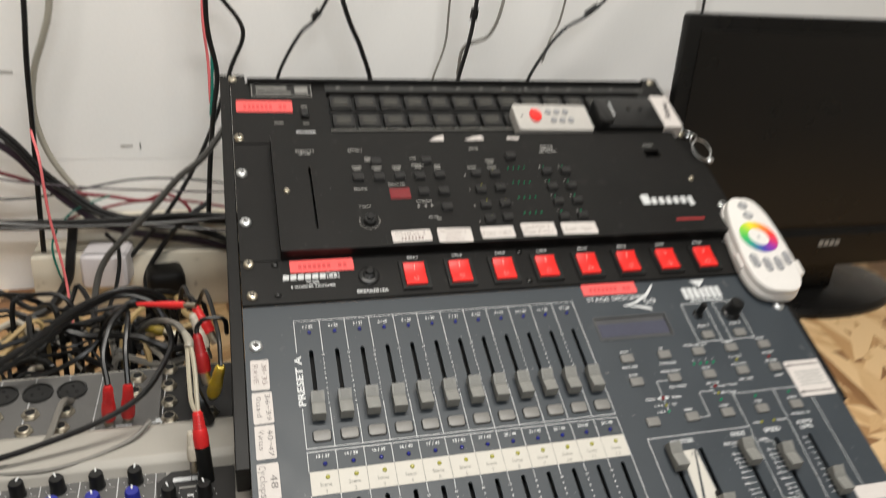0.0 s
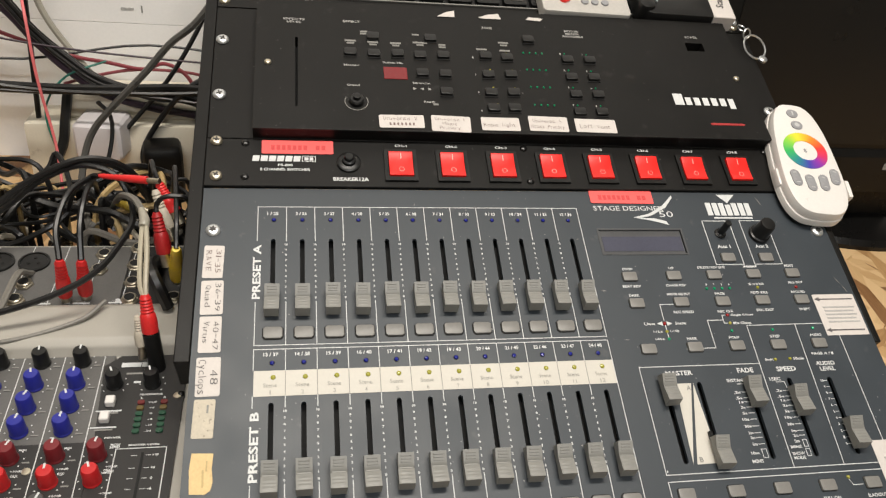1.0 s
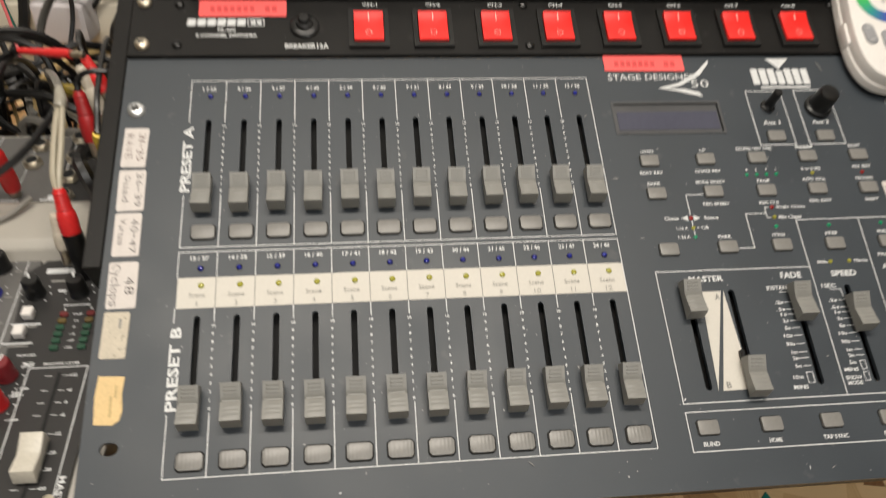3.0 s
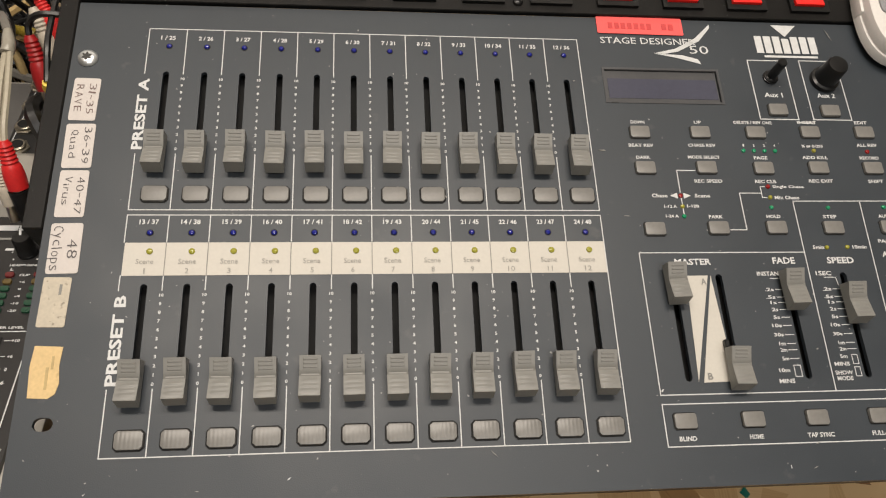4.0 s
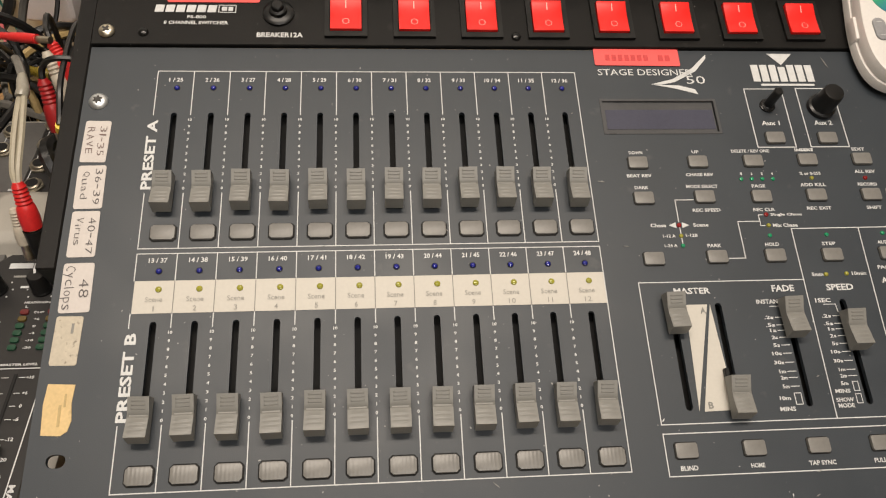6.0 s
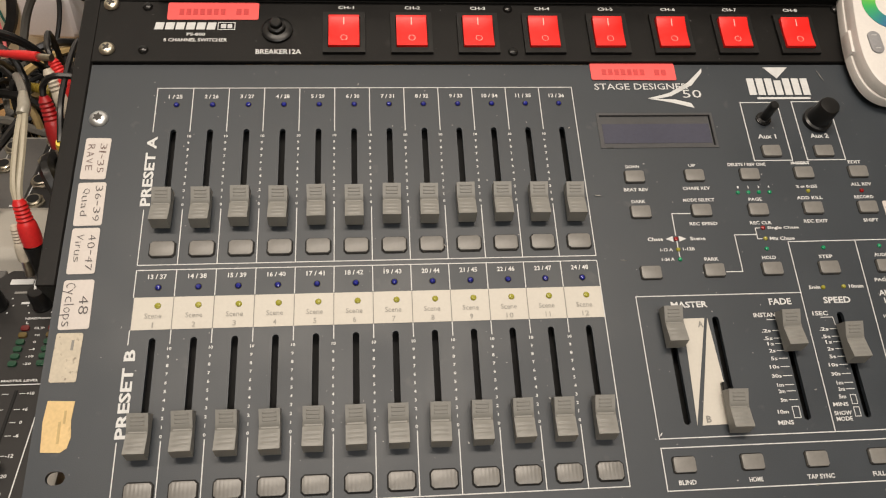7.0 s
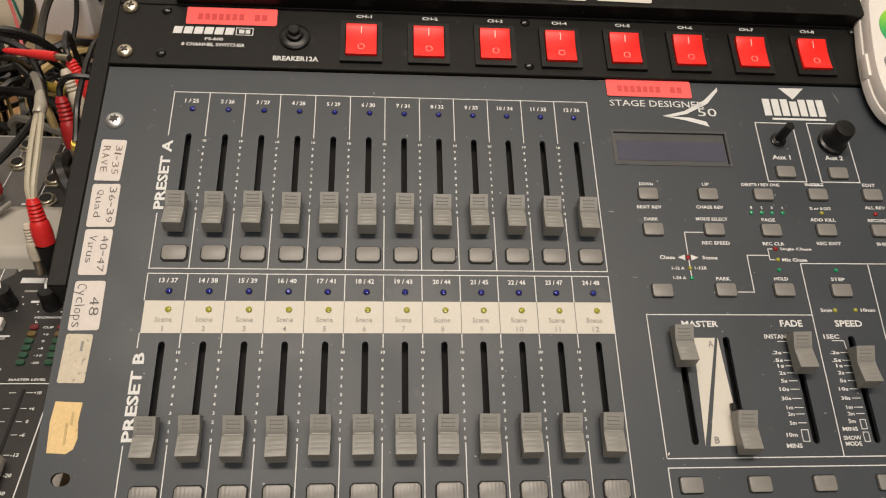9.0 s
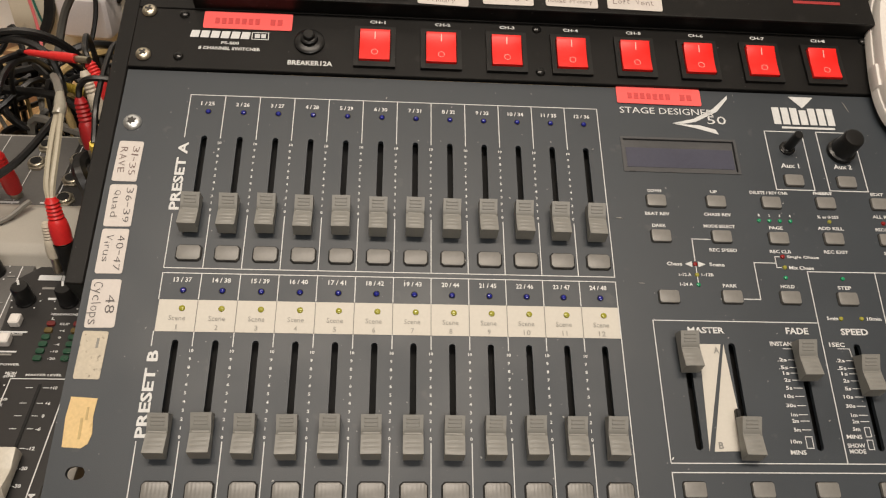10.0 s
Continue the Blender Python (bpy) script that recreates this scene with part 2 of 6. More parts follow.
# ---- building helpers ----
def box(x0, x1, y0, y1, z0, z1, bevel=0.0, bm=None, segs=1):
    b = bmesh.new()
    bmesh.ops.create_cube(b, size=1)
    for v in b.verts:
        v.co = Vector((x0 + (v.co.x + 0.5) * (x1 - x0), y0 + (v.co.y + 0.5) * (y1 - y0), z0 + (v.co.z + 0.5) * (z1 - z0)))
    if bevel:
        bmesh.ops.bevel(b, geom=b.edges[:], offset=bevel, segments=segs, affect="EDGES", profile=0.6)
    return join(bm, b)


def join(bm, b):
    if bm is None:
        return b
    data = bpy.data.meshes.new("tmp")
    b.to_mesh(data)
    b.free()
    bm.from_mesh(data)
    bpy.data.meshes.remove(data)
    return bm


def lathe(profile, seg=20, cx=0.0, cy=0.0, bm=None):
    """Rings of (radius, z) swept round a vertical axis, closed at both ends."""
    b = bmesh.new()
    rings = []
    for r, z in profile:
        rings.append([b.verts.new((cx + r * math.cos(2 * math.pi * k / seg), cy + r * math.sin(2 * math.pi * k / seg), z)) for k in range(seg)])
    for lo, hi in zip(rings, rings[1:]):
        for k in range(seg):
            b.faces.new((lo[k], lo[(k + 1) % seg], hi[(k + 1) % seg], hi[k]))
    b.faces.new(rings[-1])
    b.faces.new(rings[0][::-1])
    return join(bm, b)


def prism(poly, z0, z1, bevel=0.0, bm=None):
    """An upright block over a flat outline."""
    b = bmesh.new()
    lo = [b.verts.new((x, y, z0)) for x, y in poly]
    hi = [b.verts.new((x, y, z1)) for x, y in poly]
    n = len(poly)
    top = b.faces.new(hi)
    b.faces.new(lo[::-1])
    for k in range(n):
        b.faces.new((lo[k], lo[(k + 1) % n], hi[(k + 1) % n], hi[k]))
    bmesh.ops.recalc_face_normals(b, faces=b.faces[:])
    if bevel:
        bmesh.ops.bevel(b, geom=list(top.edges), offset=bevel, segments=2, affect="EDGES", profile=0.6)
    return join(bm, b)


def rounded(w, h, r, k=4, cx=0.0, cy=0.0):
    out = []
    for sx, sy, a0 in ((1, 1, 0), (-1, 1, 90), (-1, -1, 180), (1, -1, 270)):
        for i in range(k + 1):
            a = radians(a0 + 90 * i / k)
            out.append((cx + sx * (w / 2 - r) + r * math.cos(a), cy + sy * (h / 2 - r) + r * math.sin(a)))
    return out


def extrude_x(profile, x0, x1, bevel=0.0):
    """A profile in (y, z) drawn along x."""
    b = bmesh.new()
    lo = [b.verts.new((x0, y, z)) for y, z in profile]
    hi = [b.verts.new((x1, y, z)) for y, z in profile]
    n = len(profile)
    b.faces.new(lo[::-1])
    b.faces.new(hi)
    for k in range(n):
        b.faces.new((lo[k], lo[(k + 1) % n], hi[(k + 1) % n], hi[k]))
    bmesh.ops.recalc_face_normals(b, faces=b.faces[:])
    if bevel:
        bmesh.ops.bevel(b, geom=b.edges[:], offset=bevel, segments=2, affect="EDGES", profile=0.6)
    return b


def spline(pts, n=10):
    """Catmull-Rom through the points."""
    P = [Vector(p) for p in pts]
    P = [2 * P[0] - P[1], *P, 2 * P[-1] - P[-2]]
    out = []
    for i in range(1, len(P) - 2):
        a, b, c, d = P[i - 1 : i + 3]
        for k in range(n):
            t = k / n
            out.append(0.5 * (2 * b + (c - a) * t + (2 * a - 5 * b + 4 * c - d) * t * t + (3 * b - 3 * c + d - a) * t**3))
    out.append(P[-2])
    return out


def sweep(pts, radius, seg=8, n=8, bm=None, smooth=True):
    """A round cable along a smooth curve; radius may be a function of the way along it."""
    line = spline(pts, n) if smooth else [Vector(p) for p in pts]
    b = bmesh.new()
    rings, side = [], None
    for i, p in enumerate(line):
        way = (line[min(i + 1, len(line) - 1)] - line[max(i - 1, 0)]).normalized()
        if side is None:
            side = way.orthogonal().normalized()
        side = (side - way * side.dot(way)).normalized()
        up = way.cross(side)
        r = radius(i / (len(line) - 1)) if callable(radius) else radius
        rings.append([b.verts.new(p + r * (math.cos(2 * math.pi * k / seg) * side + math.sin(2 * math.pi * k / seg) * up)) for k in range(seg)])
    for lo, hi in zip(rings, rings[1:]):
        for k in range(seg):
            b.faces.new((lo[k], lo[(k + 1) % seg], hi[(k + 1) % seg], hi[k]))
    b.faces.new(rings[0][::-1])
    b.faces.new(rings[-1])
    return join(bm, b)


def mesh(name, bm, material, smooth=30):
    data = bpy.data.meshes.new(name)
    bmesh.ops.recalc_face_normals(bm, faces=bm.faces[:])
    bm.to_mesh(data)
    bm.free()
    data.materials.append(material)
    if smooth:
        data.shade_smooth()
        data.set_sharp_from_angle(angle=radians(smooth))
    return data


def thing(name, m, label, category, group="", kind=""):
    ob = new(name)
    ob.empty_display_size = 0.02
    ob.matrix_world = m
    return tagged(ob, label, category, group, kind)


def part(name, bm, material, parent, label="", at=(0, 0, 0), turn=None):
    """Links a bmesh, or mesh data already made, as one part under a thing or a part."""
    data = bm if isinstance(bm, bpy.types.Mesh) else mesh(name, bm, material)
    ob = new(name, data)
    ob.parent = parent
    ob.matrix_basis = Matrix.Translation(at) @ (turn or Matrix.Identity(4))
    return tagged(ob, label)


def single(name, bm, material, m, label, category, group="", kind=""):
    """A thing that is one mesh."""
    ob = new(name, mesh(name, bm, material))
    ob.matrix_world = m
    return tagged(ob, label, category, group, kind)


LETTERS = {}


def letters_mesh(body, w, h, material, spacing=1.0, bold=0.014, align="CENTER"):
    key = (body, round(w, 5), round(h, 5), material.name, spacing, bold)
    if key not in LETTERS:
        cu = bpy.data.curves.new("lettering", "FONT")
        cu.body, cu.align_x, cu.align_y, cu.space_line, cu.resolution_u, cu.offset = body, align, "CENTER", spacing, 2, bold
        ob = new("lettering", cu)
        bpy.context.view_layer.update()
        data = bpy.data.meshes.new_from_object(ob.evaluated_get(bpy.context.evaluated_depsgraph_get()))
        bpy.data.objects.remove(ob)
        bpy.data.curves.remove(cu)
        co = np.empty(len(data.vertices) * 3)
        data.vertices.foreach_get("co", co)
        co = co.reshape(-1, 3)
        lo, hi = co.min(0), co.max(0)
        co = (co - (lo + hi) / 2) * (w / (hi[0] - lo[0]), h / (hi[1] - lo[1]), 0)
        data.vertices.foreach_set("co", co.ravel())
        data.materials.clear()
        data.materials.append(material)
        data.update()
        LETTERS[key] = data
    return LETTERS[key]


def letters(body, x, y, w, h, parent, material=None, z=0.0003, turn=0.0, spacing=1.0, name="lettering", bold=0.026):
    return part(name, letters_mesh(body, w, h, material or PRINT, spacing, bold), None, parent, at=(x, y, z), turn=pose(0, 0, 0, 0, 0, turn))


def lines(name, segs, parent, material=None, width=0.0005, z=0.0002):
    """Printed straight lines as one thin layer of ink."""
    b = bmesh.new()
    for x0, y0, x1, y1 in segs:
        d = Vector((x1 - x0, y1 - y0, 0)).normalized() * width / 2
        n = Vector((-d.y, d.x, 0))
        a, c = Vector((x0, y0, z)) - d, Vector((x1, y1, z)) + d
        b.faces.new([b.verts.new(v) for v in (a - n, c - n, c + n, a + n)])
    data = mesh(name, b, material or PRINT, 0)
    return part(name, data, None, parent)


def frame_lines(x0, y0, x1, y1):
    return [(x0, y0, x1, y0), (x1, y0, x1, y1), (x1, y1, x0, y1), (x0, y1, x0, y0)]


def plate(x0, x1, y0, y1, z0, z1, holes):
    """A sheet with rectangular holes right through it."""
    xs = sorted({x0, x1, *(h[0] for h in holes), *(h[1] for h in holes)})
    ys = sorted({y0, y1, *(h[2] for h in holes), *(h[3] for h in holes)})
    b = bmesh.new()
    verts = {}

    def v(i, j, z):
        if (i, j, z) not in verts:
            verts[i, j, z] = b.verts.new((xs[i], ys[j], z))
        return verts[i, j, z]

    def solid(i, j):
        if not (0 <= i < len(xs) - 1 and 0 <= j < len(ys) - 1):
            return False
        cx, cy = (xs[i] + xs[i + 1]) / 2, (ys[j] + ys[j + 1]) / 2
        return not any(h[0] < cx < h[1] and h[2] < cy < h[3] for h in holes)

    for i in range(len(xs) - 1):
        for j in range(len(ys) - 1):
            if not solid(i, j):
                continue
            b.faces.new((v(i, j, z1), v(i + 1, j, z1), v(i + 1, j + 1, z1), v(i, j + 1, z1)))
            b.faces.new((v(i, j, z0), v(i, j + 1, z0), v(i + 1, j + 1, z0), v(i + 1, j, z0)))
            for di, dj, (a, c) in ((-1, 0, ((i, j + 1), (i, j))), (1, 0, ((i + 1, j), (i + 1, j + 1))), (0, -1, ((i, j), (i + 1, j))), (0, 1, ((i + 1, j + 1), (i, j + 1)))):
                if not solid(i + di, j + dj):
                    b.faces.new((v(*a, z0), v(*c, z0), v(*c, z1), v(*a, z1)))
    return b


def screw_mesh(name, r, material):
    """A pan-head screw with a cross recess."""
    b = lathe([(r * 1.10, 0.0), (r * 1.12, 0.0005), (r * 1.06, 0.0011), (r * 0.96, 0.0016), (r * 0.80, 0.0021), (r * 0.62, 0.0024)], 24)
    return mesh(name, b, material)


def star_mesh(name, r):
    """A six-lobed driver recess."""
    pts = []
    for k in range(24):
        a = 2 * math.pi * k / 24
        q = r * (0.80 + 0.22 * math.cos(6 * a))
        pts.append((q * math.cos(a), q * math.sin(a)))
    return mesh(name, prism(pts, 0, 0.0004), RECESS)


def cross_mesh(name, r):
    b = box(-r, r, -r * 0.3, r * 0.3, 0, 0.0004)
    box(-r * 0.3, r * 0.3, -r, r, 0, 0.00041, bm=b)
    return mesh(name, b, RECESS)


# ---- the room ----
def slab(name, x0, x1, y0, y1, z0, z1, material, label, category):
    return single(name, box(x0, x1, y0, y1, z0, z1), material, Matrix.Identity(4), label, category, kind="structure")


WALL_Y = 0.455
slab("floor", -2.2, 2.4, -2.6, 0.6, -0.1, 0.0, FLOOR, "plain grey floor of the control room", "floor")
slab("ceiling", -2.2, 2.4, -2.6, 0.6, 2.5, 2.6, PLAIN, "plain pale ceiling of the control room", "ceiling")
slab("wall_west", -2.3, -2.2, -2.6, 0.6, 0.0, 2.5, PLAIN, "plain cream side wall", "wall")
slab("wall_east", 2.4, 2.5, -2.6, 0.6, 0.0, 2.5, PLAIN, "plain cream side wall", "wall")
slab("wall_south", -2.2, 2.4, -2.7, -2.6, 0.0, 2.5, PLAIN, "plain cream rear wall of the control room", "wall")
wall = thing("wall_north", pose(0, WALL_Y, 0), "white painted board wall with a horizontal joint behind the equipment", "wall", kind="structure")
part("panel", box(-2.2, 2.4, 0.006, 0.15, 0, 2.5), WALL, wall)
SEAM = TABLE + 0.166
part("panel", box(-2.2, 2.4, 0, 0.006, SEAM + 0.0003, 2.5, 0.0002), WALL, wall)
part("panel", box(-2.2, 2.4, 0, 0.006, 0.0, SEAM - 0.0003, 0.0002), WALL, wall)
part("scuff_mark", box(-0.140, -0.126, -0.0008, 0.0, SEAM + 0.0155, SEAM + 0.0180), SCUFF, wall, "dark scuff mark")
part("scuff_mark", box(-0.118, -0.1165, -0.0008, 0.0, SEAM + 0.013, SEAM + 0.0205), GREY_PRINT, wall, "dark scuff mark")
part("scuff_mark", box(-0.262, -0.245, -0.0008, 0.0, SEAM + 0.103, SEAM + 0.1062), SCUFF, wall, "dark scuff mark")

for lx, ly, watts, tint in LAMPS:
    fitting = thing("ceiling_lamp", pose(lx, ly, 2.5), "white fluorescent batten on the ceiling", "lamp", "ceiling lamps")
    part("housing", box(-0.62, 0.62, -0.05, 0.05, -0.04, 0.0, 0.004), TUBE, fitting)

desk = thing("table", pose(0, 0, 0), "strand board worktop carrying the equipment", "table")
part("tabletop", box(-0.9, 1.5, -0.33, WALL_Y - 0.002, TABLE - 0.03, TABLE, 0.002), WOOD, desk)
for lx in (-0.85, 1.42):
    for ly in (-0.28, 0.40):
        part("leg", box(lx - 0.03, lx + 0.03, ly - 0.03, ly + 0.03, 0, TABLE - 0.03), WOOD, desk)

# ---- rack case ----
rack = thing("equipment_rack", RACK, "black steel desktop rack case with a sloping front", "equipment rack")
c26, s26 = math.cos(radians(26)), math.sin(radians(26))


def table_z(y):
    """Panel-frame z of the table top under slope place y."""
    return (-0.155 - y * s26) / c26


for x0, x1 in ((-0.0185, -0.0086), (0.4710, 0.4762)):
    part("rail", box(x0, x1, -0.098, 0.331, -0.034, 0.0004, 0.0008), BLACK, rack)
for x0, x1 in ((-0.0086, 0.006), (0.4575, 0.4710)):
    part("rail_ear", box(x0, x1, 0.3165, 0.331, -0.004, 0.0004, 0.0006), BLACK, rack)
for x0, x1 in ((0.012, 0.016), (0.450, 0.454)):
    prof = [(-0.090, -0.006), (0.325, -0.006), (0.325 + 0.10 * s26, -0.006 - 0.10 * c26)]
    low = [(0.29, table_z(0.29) + 0.001), (0.0, table_z(0.0) + 0.001), (-0.085, table_z(-0.085) + 0.001)]
    part("side_plate", extrude_x(prof + low, x0, x1), BLACK, rack)
part("back_plate", box(0.016, 0.450, 0.318, 0.322, -0.10, -0.006), BLACK, rack)
part("front_plate", box(0.016, 0.450, -0.092, -0.089, table_z(-0.09) + 0.004, -0.05), BLACK, rack)

# ---- lighting console ----
PX, PITCH = 0.0404, 0.01966
console = thing("lighting_console", RACK, "slate grey rack lighting desk with two rows of grey faders", "lighting console")
ROWS_Y = (0.0, -0.1192)
holes = []


def column_x(row, i):
    return PX + PITCH * i + (0.0004 - 0.00006 * i) * row


for row, oy in enumerate(ROWS_Y):
    for i in range(12):
        cx = column_x(row, i)
        holes.append((cx - 0.0016, cx + 0.0016, -0.0610 + oy, -0.0070 + oy))
for cx, y0, y1 in ((0.2988, -0.1785, -0.1225), (0.3235, -0.1785, -0.1235), (0.3600, -0.1785, -0.1225), (0.3913, -0.1785, -0.1230), (0.4222, -0.1785, -0.1235)):
    holes.append((cx - 0.0018, cx + 0.0018, y0, y1))
holes.append((0.2790, 0.3455, -0.0207, 0.0008))
holes.append((0.0003, 0.0090, -0.1935, -0.1875))
faceplate = part("faceplate", plate(-0.0083, 0.4708, -0.2270, 0.0364, -0.0025, 0.0, holes), SLATE, console)
part("case", box(0.022, 0.444, -0.222, 0.030, -0.040, -0.0095, 0.002), BLACK, console)
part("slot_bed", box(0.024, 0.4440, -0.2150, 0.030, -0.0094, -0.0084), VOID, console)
part("front_lip", box(-0.0083, 0.4708, -0.2270, -0.2245, -0.012, -0.0026), BLACK, console)


def slot_end_mesh(r):
    """The rounded end that closes a square-cut slot."""
    arc = [(0.97 * r * math.cos(radians(a)), 0.97 * r * math.sin(radians(a))) for a in range(0, 181, 20)]
    return mesh("slot_end", prism([(-r, 0.0), (-r, r), (r, r), (r, 0.0), *arc], -0.0025, 0.0), SLATE)


ENDS = {r: slot_end_mesh(r) for r in (0.0016, 0.0018, 0.0030)}
for x0, x1, y0, y1 in holes:
    w = round(x1 - x0, 4)
    if w in (0.0032, 0.0036):
        part("slot_end", ENDS[w / 2], None, faceplate, at=((x0 + x1) / 2, y1 - w / 2, 0))
        part("slot_end", ENDS[w / 2], None, faceplate, at=((x0 + x1) / 2, y0 + w / 2, 0), turn=pose(0, 0, 0, 0, 0, 180))
    elif w < 0.01:
        part("slot_end", ENDS[0.0030], None, faceplate, at=(x1 - 0.0030, (y0 + y1) / 2, 0), turn=pose(0, 0, 0, 0, 0, -90))
        part("slot_end", ENDS[0.0030], None, faceplate, at=(x0 + 0.0030, (y0 + y1) / 2, 0), turn=pose(0, 0, 0, 0, 0, 90))


def fader_cap_mesh():
    """A wedge cap: two sloping halves pinched at the crease, finger ribs on the upper one and a drafted front."""
    prof = [(-0.0106, 0.0030, 0, 0.97), (-0.0091, 0.0108, 0, 1.0)]
    for y0, z0, y1, z1, lift in ((-0.0091, 0.0108, 0.0000, 0.0087, 0.00022), (0.0020, 0.0087, 0.0090, 0.0114, 0.00036)):
        for f in (0.28, 0.52, 0.76):
            prof += [(y0 + (y1 - y0) * (f + d), z0 + (z1 - z0) * (f + d), up, 1.0) for d, up in ((-0.07, 0), (-0.04, lift), (0.04, lift), (0.07, 0))]
        if y0 < 0:
            prof += [(0.0000, 0.0087, 0, 1.0), (0.0007, 0.0080, 0, 0.83), (0.0013, 0.0080, 0, 0.83), (0.0020, 0.0087, 0, 1.0)]
    prof += [(0.0090, 0.0114, 0, 1.0), (0.0101, 0.0030, 0, 0.97)]
    cols = ((-0.0048, 0), (-0.0032, 0), (-0.0028, 1), (0.0028, 1), (0.0032, 0), (0.0048, 0))
    b = bmesh.new()
    rows = [[b.verts.new((x * nar, y, z + up * on)) for y, z, up, nar in prof] for x, on in cols]
    for lo, hi in zip(rows, rows[1:]):
        for k in range(len(prof) - 1):
            b.faces.new((lo[k], lo[k + 1], hi[k + 1], hi[k]))
        b.faces.new((lo[-1], lo[0], hi[0], hi[-1]))
    b.faces.new(rows[0][::-1])
    b.faces.new(rows[-1])
    bmesh.ops.triangulate(b, faces=[f for f in b.faces if len(f.verts) > 4])
    return mesh("fader_cap", b, CAP_GREY)


CAP = fader_cap_mesh()
STEM = mesh("stem", box(-0.0011, 0.0011, -0.004, 0.004, -0.0082, 0.0032), BLACK_GLOSS)
octo = lambda w, h, c: [(w / 2 - c, h / 2), (-w / 2 + c, h / 2), (-w / 2, h / 2 - c), (-w / 2, -h / 2 + c), (-w / 2 + c, -h / 2), (w / 2 - c, -h / 2), (w / 2, -h / 2 + c), (w / 2, h / 2 - c)]
BTN = mesh("push_button", prism(octo(0.0122, 0.0082, 0.0013), 0.0, 0.0016, 0.0005), BUTTON_GREY)
PLAIN_BTN = mesh("push_button", prism(octo(0.0122, 0.0082, 0.0013), 0.0, 0.0016, 0.0005), PLAIN_BUTTON)
# Flat near-black plates on the panel that paint the shade round each button.
GAP_SHADE = mesh("button_well", prism(octo(0.0136, 0.0096, 0.0017), 0.0, 0.0002), VOID)
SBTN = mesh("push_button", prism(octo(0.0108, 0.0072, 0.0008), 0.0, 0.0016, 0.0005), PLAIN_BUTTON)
SMALL_GAP_SHADE = mesh("button_well", prism(octo(0.0118, 0.0082, 0.0010), 0.0, 0.0002), VOID)


def led_mesh(name, r, material):
    return mesh(name, lathe([(r, 0.0), (r, 0.0003), (r * 0.8, 0.0008), (r * 0.35, 0.0011)], 12), material)


LB, LY = led_mesh("indicator", 0.0014, LED_BLUE), led_mesh("indicator", 0.0016, LED_YELLOW)
LG, LR, LYS = led_mesh("indicator", 0.0012, LED_GREEN), led_mesh("indicator", 0.0013, LED_RED), led_mesh("indicator", 0.0012, LED_YELLOW)
LEDRIM = mesh("indicator_hole", lathe([(0.0018, 0.0), (0.0018, 0.00012)], 12), VOID)


def fader(x, y, wob=0.0):
    cap = part("fader_cap", CAP, None, console, at=(x, y, 0), turn=pose(0, 0, 0, 0, 0, wob))
    part("stem", STEM, None, cap)


def small_button(x, y):
    part("button_well", SMALL_GAP_SHADE, None, console, at=(x, y, 0))
    part("push_button", SBTN, None, console, at=(x, y, 0.0001))


X0 = 0.0296
part("scene_strip", box(X0 + 0.0004, 0.2656, -0.1221, -0.1052, 0, 0.0002), CREAM_PRINT, console, "cream printed strip")
grid = []
for k in range(13):
    x = X0 + k * (0.2656 - X0) / 12
    if k == 12:
        grid += [(x, 0.0202, x, -0.0878), (x, -0.0906, x, -0.2058)]
    else:
        grid += [(x, 0.0202, x, -0.0085), (x, -0.0567, x, -0.0878), (x, -0.0906, x, -0.1050), (x, -0.1222, x, -0.1294), (x, -0.1762, x, -0.2058)]
grid += [(X0, 0.0202, 0.2656, 0.0202), (X0, -0.0878, 0.2656, -0.0878), (X0, -0.0906, 0.2656, -0.0906), (X0, -0.2058, 0.2656, -0.2058)]
lines("printed_grid", grid, console, width=0.0005)
for k in range(1, 12):
    lines("strip_divider", [(X0 + k * (0.2656 - X0) / 12, -0.1222, X0 + k * (0.2656 - X0) / 12, -0.1051)], console, GREY_PRINT, 0.0004, 0.0004)
letters("PRESET A", 0.0299, -0.0330, 0.0425, 0.0054, console, turn=90, bold=0.03)
letters("PRESET B", 0.0311, -0.1532, 0.0425, 0.0054, console, turn=90, bold=0.03)
SCALE = "\n".join(str(n) for n in range(10, -1, -1))
rnd = random.Random(4)
